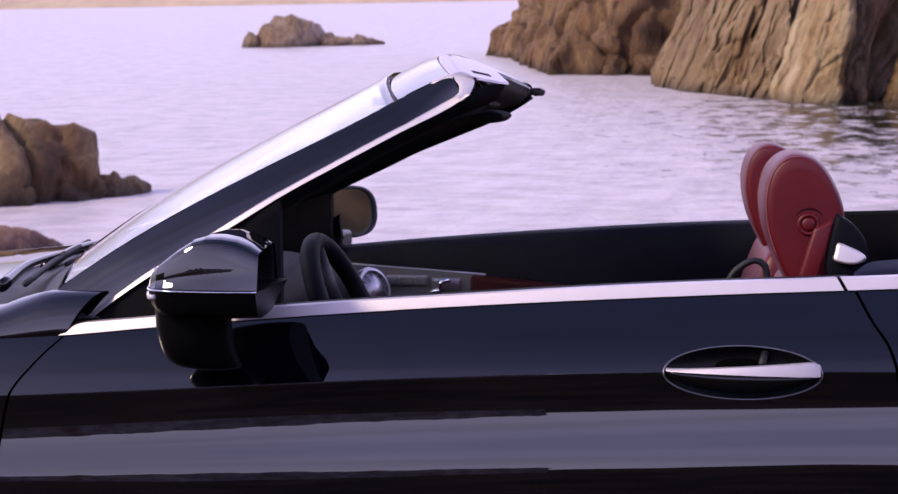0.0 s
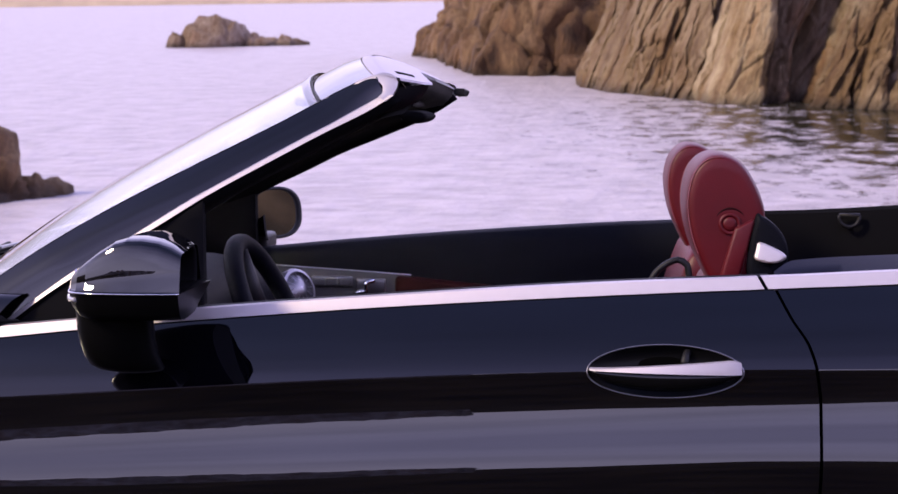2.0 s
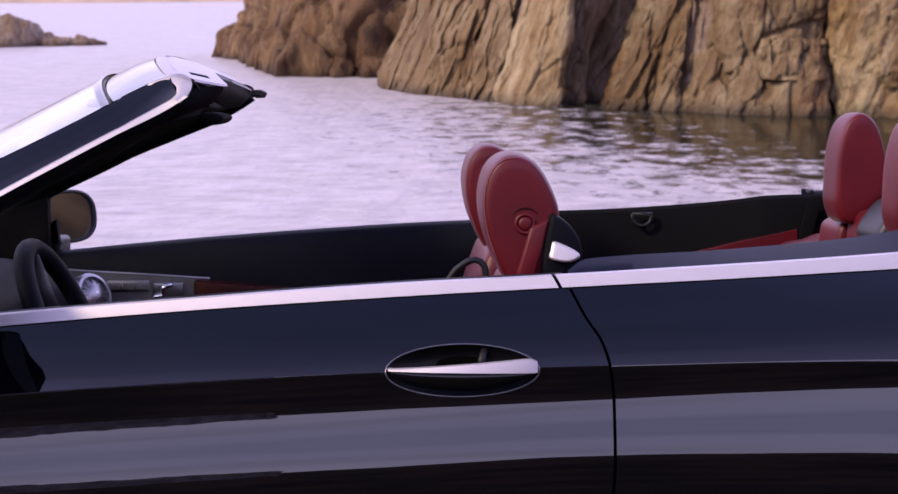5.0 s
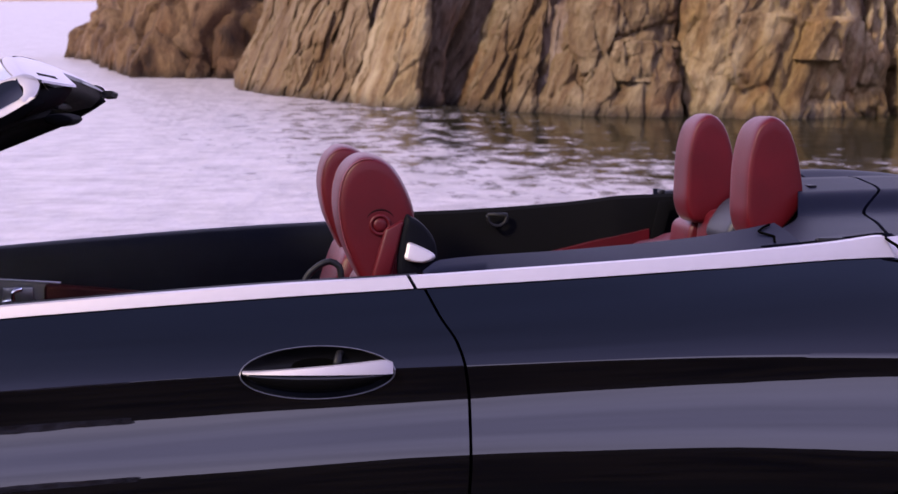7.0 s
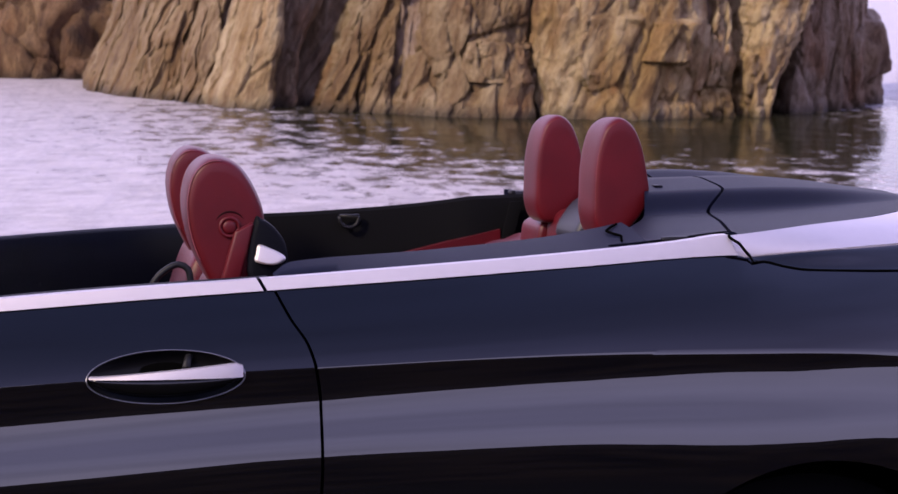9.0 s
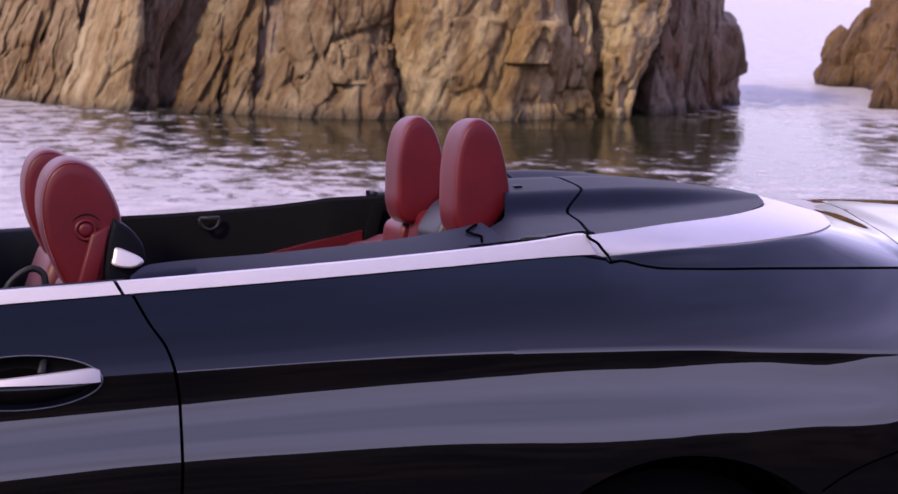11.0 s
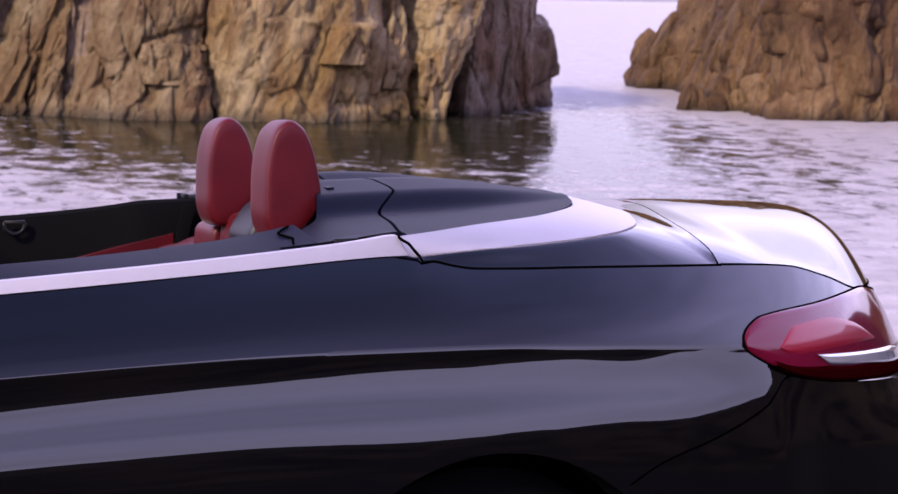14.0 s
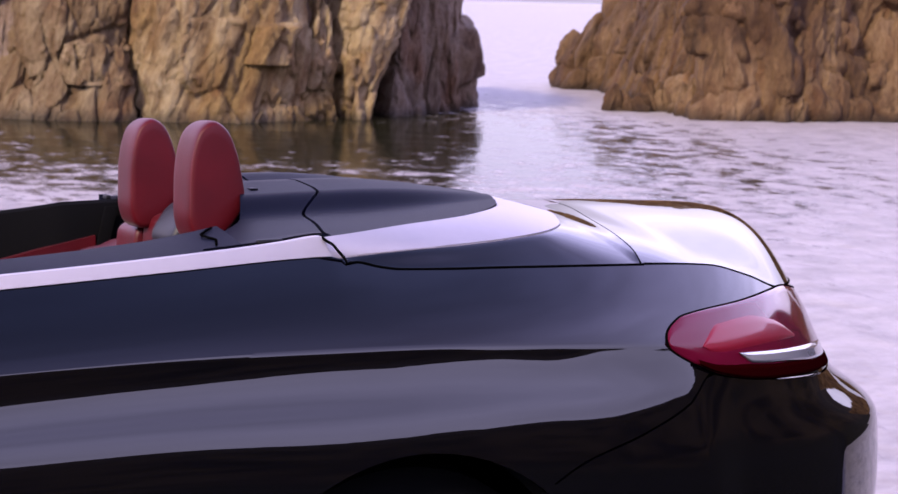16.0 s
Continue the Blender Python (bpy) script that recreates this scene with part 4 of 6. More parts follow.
# ---- rails on both sides of the cockpit, from the door joint to the cover ----
RAIL = [(1.985, -0.74, 0.936), (2.02, -0.70, 0.950), (2.25, -0.665, 0.960), (2.466, -0.635, 0.974), (2.566, -0.61, 0.985), (2.63, -0.59, 0.994)]
for s in (-1, 1):
    bm = bm_new()
    rows = []
    for p in along(RAIL + ([(2.70, -0.588, 0.996), (2.80, -0.585, 0.999)] if s > 0 else []), 40):
        ytop = flank(p.x, smooth_at(*BELT, p.x)) - 0.02
        ztop = smooth_at(*TOP, p.x) - 0.002
        ya = -p.y
        rows.append([Vector((p.x, s * (ytop + 0.008), ztop - 0.012)), Vector((p.x, s * ytop, ztop)), Vector((p.x, s * lerp(ytop, ya, 0.5), lerp(ztop, p.z, 0.62))), Vector((p.x, s * (ya + 0.012), p.z)), Vector((p.x, s * ya, p.z - 0.008)), Vector((p.x, s * (ya - 0.004), p.z - 0.03)), Vector((p.x, s * (ya - 0.01), 0.70))])
    sheet(bm, rows)
    part("side_rail", bm, COVER if s < 0 else LINING, car, "dark leather-covered side rail", 40)
    bm = bm_new()
    rows = []
    for i in range(16):
        x = lerp(2.60, 2.778, i / 15)
        ytop, ztop = flank(x, smooth_at(*BELT, x)) - 0.02, smooth_at(*TOP, x)
        rows.append([Vector((x, s * (ytop + 0.008), ztop - 0.012)), Vector((x, s * ytop, ztop - 0.001)), Vector((x, s * (ytop - 0.02), ztop + 0.001)), Vector((x, s * (ytop - 0.05), ztop + 0.0)), Vector((x, s * (ytop - 0.08), ztop - 0.02))])
    if s > 0:
        rows = [[p + Vector((0, 0, -0.03)) for p in r] for r in rows]
    sheet(bm, rows)
    part("rail_end", bm, COVER if s < 0 else NAVY, car, "", 40)
    # door cards
    bm = bm_new()
    rows = []
    for i in range(50):
        x = lerp(0.62, 1.975, i / 49)
        ytop, ztop = flank(x, smooth_at(*BELT, x)) - 0.02, smooth_at(*TOP, x)
        rows.append([Vector((x, s * (ytop + 0.01), ztop - 0.02)), Vector((x, s * ytop, ztop - 0.001)), Vector((x, s * (ytop - 0.02), ztop + 0.002)), Vector((x, s * (ytop - 0.05), ztop - 0.006)), Vector((x, s * (ytop - 0.075), ztop - 0.035)), Vector((x, s * (ytop - 0.085), ztop - 0.09)), Vector((x, s * (ytop - 0.085), 0.2))])
    sheet(bm, rows)
    part("door_card", bm, NAVY, car, "black leather door lining", 50)

# ---- windscreen frame ----
P_UP = [(0.657, -0.74, 0.897), (0.754, -0.72, 0.962), (0.85, -0.70, 1.019), (1.023, -0.66, 1.109), (1.09, -0.645, 1.142), (1.186, -0.62, 1.191), (1.244, -0.605, 1.223), (1.293, -0.602, 1.2455), (1.326, -0.602, 1.2555)]
C_UP = [(0.709, -0.765, 0.855), (0.763, -0.755, 0.896), (0.812, -0.747, 0.933), (0.86, -0.737, 0.961), (1.002, -0.703, 1.052), (1.05, -0.69, 1.078), (1.145, -0.665, 1.131), (1.24, -0.64, 1.181), (1.306, -0.62, 1.211), (1.338, -0.61, 1.226)]
C_LOW = [(0.73, -0.765, 0.855), (0.783, -0.755, 0.894), (0.832, -0.747, 0.926), (0.974, -0.712, 1.012), (1.05, -0.69, 1.059), (1.144, -0.665, 1.110), (1.24, -0.64, 1.161), (1.316, -0.62, 1.199), (1.356, -0.61, 1.224)]
for s in (-1, 1):
    mir = (lambda ps: ps) if s < 0 else (lambda ps: [Vector((p.x, -p.y, p.z)) for p in ps])
    up, cu, cl = mir(along(P_UP, 40)), mir(along(C_UP, 40)), mir(along(C_LOW, 40))
    cu = [lerp(a, b, 0.46 * min((39 - k) / 6, 1)) for k, (a, b) in enumerate(zip(cu, cl))]
    if s > 0:
        up, cu, cl = ([p + Vector((0, 0, 0.004 + 0.152 * max(1.24 - p.x, 0))) for p in q] for q in (up, cu, cl))
    o = Vector((0, s * 0.006, 0))
    bm = bm_new()
    sheet(bm, [[a - o * 2, a, lerp(a, b, 0.25) + o * k, lerp(a, b, 0.6) + o * 1.4 * k, b, b - o * 2] for a, b, k in ((a, b, min(1, (a - b).length / 0.07) ** 1.5) for a, b in zip(up, cu))])
    pillar = part("windscreen_pillar", bm, PAINT, car, "", 40)
    bm = bm_new()
    sheet(bm, [[a - o * 2, a - o * 0.2, lerp(a, b, 0.5) + o * 0.15, b + o * 0.5, b - o * 2] for a, b in zip(cu, cl)])
    part("pillar_trim", bm, TRIM, pillar, "satin aluminium trim of the windscreen pillar", 40)
    bm = bm_new()
    rows = []
    for a, b in zip(up, cl):
        n = Vector((0, -s, 0))
        k = 1.0 if s < 0 else 0.45
        rows.append([b - o, b + n * 0.02 + Vector((0.012, 0, -0.008)) * k, b + n * 0.10 * k + Vector((0.016, 0, -0.010)) * k, b + n * 0.13 * k + Vector((-0.01, 0, 0.006)), a + n * 0.05 + Vector((0.0, 0, 0.0)), a + n * 0.01])
    vs = sheet(bm, rows, True)
    cap(bm, vs[0][::-1])
    cap(bm, vs[-1])
    part("pillar_lining", bm, LINING, pillar, "black inner lining of the pillar")


for s in (-1, 1):
    inn = along([(1.285, -0.600, 1.2405), (1.312, -0.600, 1.2520), (1.322, -0.600, 1.2530), (1.331, -0.602, 1.2460), (1.3365, -0.605, 1.2380), (1.3365, -0.608, 1.2290), (1.330, -0.612, 1.2220)], 22)
    outr = along([(1.290, -0.592, 1.2500), (1.318, -0.590, 1.2600), (1.336, -0.591, 1.2635), (1.355, -0.593, 1.2580), (1.3620, -0.599, 1.2450), (1.3550, -0.606, 1.2260), (1.342, -0.613, 1.2130)], 22)
    bm = bm_new()
    sheet(bm, [[Vector((p.x, -s * (p.y + 0.01), p.z)), Vector((p.x, -s * (p.y - 0.003), p.z)), Vector((lerp(p.x, q.x, 0.5), -s * (lerp(p.y, q.y, 0.5) - 0.005), lerp(p.z, q.z, 0.5))), Vector((q.x, -s * (q.y - 0.002), q.z)), Vector((q.x, -s * (q.y + 0.02), q.z))] for p, q in zip(inn, outr)])
    part("corner_trim", bm, TRIM, car, "satin aluminium corner of the windscreen frame", 40)


def screen_point(e, w, bulge=0.105):
    """A point of the windscreen: e a point of its edge, w from -1 to 1 across."""
    return Vector((e.x, e.y * -w, e.z)) + (1 - abs(w) ** 2.2) * bulge * Vector((-0.80, 0, 0.60))


edge = [p + Vector((0, 0.004, 0.002)) for p in along(P_UP[:6] + [(1.222, -0.6107, 1.211)], 40)]
bm = bm_new()
sheet(bm, [[screen_point(e, -math.cos(math.pi * j / 48)) for j in range(49)] for e in edge])
part("windscreen", bm, CLEAR, car, "curved clear windscreen", thick=0.005)
bm = bm_new()
sheet(bm, [[screen_point(e, -math.cos(math.pi * j / 48)) for j in range(49)] for e in along([(1.221, -0.611, 1.2105), (1.227, -0.6094, 1.2138)], 3)])
part("screen_seal", bm, RUBBER, car)

# header beam: painted front, bright band, dark rear with latch pockets
def header_point(x, z, w):
    return Vector((x - 0.085 * (1 - abs(w) ** 2.2), 0.60 * w, z + 0.052 * (1 - abs(w) ** 2.2)))


def header_strip(name, sec, mat, label, a=-1.0, b=1.0, n=40, sharp=35, closed=False):
    bm = bm_new()
    vs = sheet(bm, [[header_point(x, z, lerp(a, b, k / n)) for x, z in sec] for k in range(n + 1)], closed)
    if closed:
        cap(bm, vs[0][::-1])
        cap(bm, vs[-1])
    return part(name, bm, mat, car, label, sharp)


header_strip("header_panel", [(1.227, 1.204), (1.228, 1.2165), (1.25, 1.2285), (1.285, 1.245), (1.305, 1.252), (1.320, 1.256), (1.3215, 1.250)], PAINT, "glossy front of the windscreen header", -1.0, 0.82)
header_strip("header_trim", [(1.3215, 1.250), (1.323, 1.257), (1.338, 1.2585), (1.353, 1.255), (1.368, 1.247), (1.376, 1.236)], TRIM, "satin aluminium band of the windscreen header", -1.0, 0.80)
header_strip("header_seam", [(1.3385, 1.2590), (1.3425, 1.2587)], GAP, "dark seam along the windscreen header", -0.38, 0.58)
header_strip("header_lining", [(1.374, 1.241), (1.394, 1.233), (1.402, 1.222), (1.398, 1.206), (1.378, 1.186), (1.33, 1.176), (1.27, 1.190), (1.25, 1.21)], BLACK, "black lining of the windscreen header", -0.94, 0.76, 40, 35, True)
for s in (-1,):
    bm = bm_new()
    rows = []
    for k in range(17):
        w = lerp(0.995, 0.55, k / 16)
        xr = 1.366 + 0.062 * min((0.995 - w) / 0.05, 1) ** 0.6
        rows.append([header_point(1.346, 1.2572, s * w), header_point(lerp(1.346, xr, 0.5), lerp(1.2572, 1.2407, 0.5 * (xr - 1.346) / 0.072) + 0.0008, s * w), header_point(xr, lerp(1.2572, 1.2407, (xr - 1.346) / 0.072), s * w), header_point(xr + 0.001, lerp(1.2572, 1.2407, (xr - 1.346) / 0.072) - 0.004, s * w)])
    sheet(bm, rows)
    part("latch_ledge", bm, TRIM, car, "satin aluminium ledge with a latch slot", 40)
    bm = bm_new()
    rows = []
    for k in range(17):
        w = lerp(0.99, 0.55, k / 16)
        xr = 1.364 + 0.060 * min((0.99 - w) / 0.05, 1) ** 0.6
        rows.append([header_point(xr, 1.2372, s * w), header_point(xr - 0.004, 1.226, s * w), header_point(xr - 0.02, 1.205, s * w), header_point(xr - 0.06, 1.19, s * w)])
    sheet(bm, rows)
    part("ledge_lining", bm, BLACK, car, "", 40)
    header_strip("latch_slot", [(1.370, 1.2528), (1.402, 1.2455), (1.402, 1.2435), (1.370, 1.2498)], LINING, "dark rectangular latch slot", s * 0.905, s * 0.855, 6, 35, True)
header_strip("header_ledge", [(1.372, 1.2385), (1.378, 1.2400), (1.402, 1.2260), (1.405, 1.2215)], solid("grey_plastic", (0.055, 0.055, 0.058), 0.4), "grey plastic ledge behind the header band", 0.50, 0.765, 12)
header_strip("roof_latch", [(1.400, 1.226), (1.424, 1.226), (1.425, 1.222), (1.420, 1.213), (1.400, 1.212)], BLACK, "black roof latch block", 0.775, 0.84, 6, 35, True)
bm = bm_new()
pillow(bm, loop_through([(1.300, 1.182), (1.308, 1.194), (1.332, 1.197), (1.354, 1.191), (1.359, 1.183), (1.346, 1.173), (1.320, 1.170)], 32), -0.10, 0.10, 10, 3.0)
part("inner_mirror", bm, LINING, car, "black back of the inner mirror below the header")
for y in (-0.33, 0.33):
    bm = bm_new()
    box(bm, (1.16, y - 0.16, 1.205), (1.30, y + 0.16, 1.220), 0.006)
    part("sun_visor", bm, NAVY, car, "black sun visor folded up")

# ---- bonnet, cowl and wipers ----
bm = bm_new()
rows = []
for i in range(40):
    x = lerp(-0.78, 0.50, i / 39)
    ye, ze = flank(x, smooth_at(*BELT, x)), smooth_at(*BELT, x)
    rows.append([Vector((x - 0.09 * (1 - w * w) * (x + 0.78) / 1.3, w * ye, ze + lerp(0.0, 0.082, 1 - abs(w) ** 3.0) * lerp(0.5, 1, i / 39))) for w in (lerp(-1, 1, j / 40) for j in range(41))])
sheet(bm, rows)
part("bonnet", bm, PAINT, car, "", 40)
bm = bm_new()
rows = []
for i in range(14):
    u = i / 13
    row = []
    for j in range(41):
        w = lerp(-1, 1, j / 40)
        a = Vector((0.50 - 0.09 * (1 - w * w), w * 0.80, 0.82 + 0.07 * (1 - abs(w) ** 3)))
        b = screen_point(edge[0], w) + Vector((0.0, 0, -0.004))
        row.append(lerp(a, b, u) + Vector((0, 0, -0.025 * math.sin(math.pi * u))))
    rows.append(row)
sheet(bm, rows)
part("cowl", bm, BLACK, car, "black plastic cowl below the windscreen")
for p, q in (((0.548, -0.62, 0.892), (0.425, 0.02, 0.914)), ((0.500, -0.30, 0.895), (0.415, 0.42, 0.906))):
    bm = bm_new()
    pipe(bm, along([p, lerp(Vector(p), Vector(q), 0.5) + Vector((0, 0, 0.006)), q], 12), 0.006, 6)
    blade = part("wiper", bm, RUBBER, car, "black wiper at rest below the windscreen")
    bm = bm_new()
    pipe(bm, along([Vector(p) + Vector((-0.045, 0.0, -0.004)), lerp(Vector(p), Vector(q), 0.3) + Vector((-0.03, 0, 0.012)), lerp(Vector(p), Vector(q), 0.55) + Vector((0, 0, 0.012))], 12), [0.012 - 0.0006 * k for k in range(12)], 8)
    part("wiper_arm", bm, GLOSSBLACK, blade)

# ---- side mirrors ----
def side_mirror(s):
    """A door mirror: painted cap, bright seam, black lower shell, lamp, foot, bezel and glass."""
    turn = pose(0.83, 0.92, 0, 0, 0, -32) @ pose(-1.03, -0.92, -0.035)

    def put(x, y, z):
        return Vector((x, -y, z)) if s < 0 else turn @ Vector((x, y, z))

    TOPZ = ([0.896, 0.904, 0.918, 0.945, 0.980, 1.010, 1.042, 1.068, 1.086], [0.934, 0.948, 0.963, 0.984, 1.007, 1.0135, 1.010, 1.001, 0.990])
    SPAN = ([0.896, 0.901, 0.912, 0.940, 0.985, 1.03, 1.086], [0.022, 0.050, 0.074, 0.091, 0.099, 0.102, 0.100])
    arc = [(0.0, 1.0), (0.40, 0.992), (0.66, 0.965), (0.82, 0.91), (0.90, 0.81), (0.940, 0.64), (0.966, 0.44), (0.984, 0.25), (0.996, 0.1), (1.0, 0.0)]
    DOME = [(p.x, p.y) for p in along([(a, b, 0) for a, b in arc], 30)]
    LIP, SEAM_Z = ([0.896, 0.93, 0.99, 1.086], [0.937, 0.943, 0.951, 0.960]), 0.9285

    def back_of(x, c):
        return x - 0.022 * (0.5 - 0.5 * c) * max(x - 1.0, 0) / 0.086

    def section(x):
        """From the outer seam over a chamfered lip and the dome to the inner seam."""
        zt, w, zl = smooth_at(*TOPZ, x), smooth_at(*SPAN, x), smooth_at(*LIP, x)
        zl = min(zl, lerp(SEAM_Z, zt, 0.5))
        lip = 0.0072 * min((x - 0.89) / 0.03, 1)
        half = [(w + lip * 0.8, SEAM_Z), (w + lip, SEAM_Z + 0.0035), (w + lip * 0.72, lerp(SEAM_Z, zl, 0.4)), (w + lip * 0.36, lerp(SEAM_Z, zl, 0.7)), (w + 0.0003, zl)]
        half += [(w * fy, lerp(zl, zt, fz)) for fy, fz in DOME[-2::-1]]
        ring = [put(back_of(x, 1.0 if y > 0.5 * w else y / (0.5 * w)), 0.925 + y, z) for y, z in half]
        inner_side = [(-y, z) for y, z in half[::-1][1:]]
        return ring + [put(back_of(x, -1.0 if y < -0.5 * w else y / (0.5 * w)), 0.925 + y, z) for y, z in inner_side]

    xs = [0.896, 0.898, 0.902, 0.910, 0.922, 0.938, 0.958, 0.98, 1.00, 1.025, 1.05, 1.07, 1.086]
    bm = bm_new()
    vs = sheet(bm, [section(x) for x in xs], True)
    cap(bm, vs[0][::-1])
    mirror = part("side_mirror", bm, PAINT, car, "blue-black door mirror with a black lower shell", 12)
    bm = bm_new()
    rows = []
    for x in xs[:-1] + [1.084]:
        w = smooth_at(*SPAN, x) * 1.03 + 0.004
        dep = 0.046 * min(max(x - 0.893, 0) / 0.035, 1) ** 0.6 * (1 - 0.05 * min(max(x - 1.02, 0) / 0.06, 1))
        rows.append([put(back_of(x, c), 0.925 + w * c, SEAM_Z - 0.001 - dep * (1 - abs(c) ** 5) ** 0.5) for c in (lerp(-1, 1, k / 20) for k in range(21))] + [put(x, 0.925 + w * 0.9, SEAM_Z), put(x, 0.925 - w * 0.9, SEAM_Z)])
    vs = sheet(bm, rows, True)
    cap(bm, vs[0][::-1])
    cap(bm, vs[-1])
    part("mirror_shell", bm, CUP, mirror, "gloss black lower shell", 50)
    bm = bm_new()
    pipe(bm, [put(0.8965, 0.93, 0.956), put(0.8955, 0.94, 0.944)] + [put(x, 0.925 + smooth_at(*SPAN, x) + 0.0085, SEAM_Z + 0.0005) for x in xs[1:]], 0.0016, 6)
    part("mirror_seam", bm, POLISH, mirror, "bright seam round the mirror")
    # small clear lamp under the front edge
    bm = bm_new()
    pipe(bm, [put(x, 0.925 + smooth_at(*SPAN, x) * 1.0 + 0.004, z) for x, z in ((0.904, 0.921), (0.909, 0.918), (0.916, 0.9175), (0.922, 0.9185))], 0.0042, 8)
    part("indicator_lamp", bm, LAMPWHITE, mirror, "clear indicator lamp under the mirror's front edge")
    # bezel and glass
    bm = bm_new()
    rings = []
    for x, g in ((1.072, 1.0), (1.082, 0.99), (1.084, 0.95), (1.078, 0.92), (1.040, 0.90)):
        low = lerp(0.905, 0.912, (1 - g) * 10)
        zt = 0.992 - (1 - g) * 0.07
        rings.append([put(x - 0.022 * (0.5 - 0.5 * math.cos(a)), 0.925 + 0.100 * g * math.copysign(abs(math.cos(a)) ** 0.6, math.cos(a)), (zt + low) / 2 + (zt - low) / 2 * math.copysign(abs(math.sin(a)) ** 0.6, math.sin(a))) for a in (2 * math.pi * k / 48 for k in range(48))])
    vs = sheet(bm, rings, True)
    part("mirror_bezel", bm, LINING, mirror, "black rim round the mirror glass")
    bm = bm_new()
    ring = [p + (put(1.0, 0, 0) - put(1.001, 0, 0)) * 2 for p in rings[-1]]
    front = [bm.verts.new(p) for p in ring]
    rear = [bm.verts.new(p + (put(1.0, 0, 0) - put(1.004, 0, 0))) for p in ring]
    bm.faces.new(front)
    bm.faces.new(rear[::-1])
    for k in range(48):
        bm.faces.new((front[k], rear[k], rear[(k + 1) % 48], front[(k + 1) % 48]))
    part("mirror_glass", bm, MIRROR, mirror, "mirror glass", 30, smooth=False)
    # foot
    bm = bm_new()
    rows = []
    for z, cx, cy, rx, ry in ((0.906, 0.958, 0.935, 0.061, 0.050), (0.885, 0.957, 0.934, 0.060, 0.048), (0.862, 0.957, 0.930, 0.060, 0.046), (0.840, 0.958, 0.924, 0.059, 0.045), (0.822, 0.960, 0.915, 0.058, 0.044), (0.806, 0.964, 0.905, 0.057, 0.043), (0.797, 0.970, 0.895, 0.053, 0.040), (0.791, 0.978, 0.886, 0.040, 0.030)):
        rows.append([put(cx + rx * math.cos(a), cy + ry * math.sin(a), z) for a in (2 * math.pi * k / 32 for k in range(32))])
    vs = sheet(bm, rows, True)
    cap(bm, vs[0][::-1])
    cap(bm, vs[-1])
    part("mirror_foot", bm, CUP, mirror, "black mirror foot on the door")
    return mirror


side_mirror(-1)


def far_mirror():
    """The seaward door mirror, seen from its glass side."""
    m = pose(0.834, 0.915, 0.922, 0, -5, -38)

    def ring(x, a, b, n=48):
        return [m @ Vector((x, a * math.copysign(abs(math.cos(t)) ** 0.78, math.cos(t)), b * math.copysign(abs(math.sin(t)) ** 0.78, math.sin(t)))) for t in (2 * math.pi * k / n for k in range(n))]

    bm = bm_new()
    vs = sheet(bm, [ring(-0.10, 0.035, 0.03), ring(-0.085, 0.065, 0.055), ring(-0.05, 0.086, 0.068), ring(-0.01, 0.094, 0.072), ring(0.0, 0.094, 0.071), ring(0.003, 0.088, 0.067)], True)
    cap(bm, vs[0][::-1])
    shell = part("side_mirror", bm, BLACK, car, "black-rimmed door mirror on the seaward door", 50)
    bm = bm_new()
    sheet(bm, [ring(0.003, 0.088, 0.067), ring(0.004, 0.080, 0.064), ring(-0.004, 0.078, 0.062)], True)
    part("mirror_bezel", bm, RUBBER, shell, "black rim round the mirror glass")
    bm = bm_new()
    vs = sheet(bm, [ring(-0.008, 0.079, 0.063), ring(-0.003, 0.079, 0.063)], True)
    cap(bm, vs[0][::-1])
    cap(bm, vs[-1])
    part("mirror_glass", bm, MIRROR, shell, "mirror glass", 30)
    bm = bm_new()
    box(bm, (0.74, 0.76, 0.83), (0.84, 0.90, 0.875), 0.012)
    part("mirror_foot", bm, BLACK, shell)


far_mirror()
# seaward corner below the pillar
bm = bm_new()
f = bm.faces.new([bm.verts.new((x, 0.70, z)) for x, z in ((0.825, 0.985), (0.825, 0.845), (0.72, 0.80), (0.60, 0.80), (0.60, 0.92), (0.70, 0.965))])
bmesh.ops.extrude_face_region(bm, geom=[f])
for v in list(bm.verts)[6:]:
    v.co.y += 0.03
part("corner_lining", bm, LINING, car, "black lining at the foot of the pillar", 30, smooth=False)

# ---- dashboard and steering wheel ----
bm = bm_new()
sec = [(0.56, 0.865), (0.70, 0.875), (0.82, 0.885), (0.90, 0.87), (0.93, 0.83), (0.94, 0.80), (0.90, 0.70), (0.86, 0.5), (0.70, 0.5), (0.56, 0.7)]
vs = sheet(bm, [[Vector((x + (0.04 if y < 0 else -0.05) * (y / 0.7) ** 2, y, z - (0.09 if y > 0 else 0.03) * (y / 0.7) ** 2)) for x, z in sec] for y in (lerp(-0.70, 0.70, k / 24) for k in range(25))], True)
cap(bm, vs[0][::-1])
cap(bm, vs[-1])
part("dashboard", bm, NAVY, car, "black leather-covered dashboard", 50)

wheel_m = pose(1.092, -0.37, 0.797, 0, 66, 0)


def torus_points(m, r, n=64):
    return [m @ Vector((r * math.cos(a), r * math.sin(a), 0)) for a in (2 * math.pi * k / n for k in range(n + 1))]


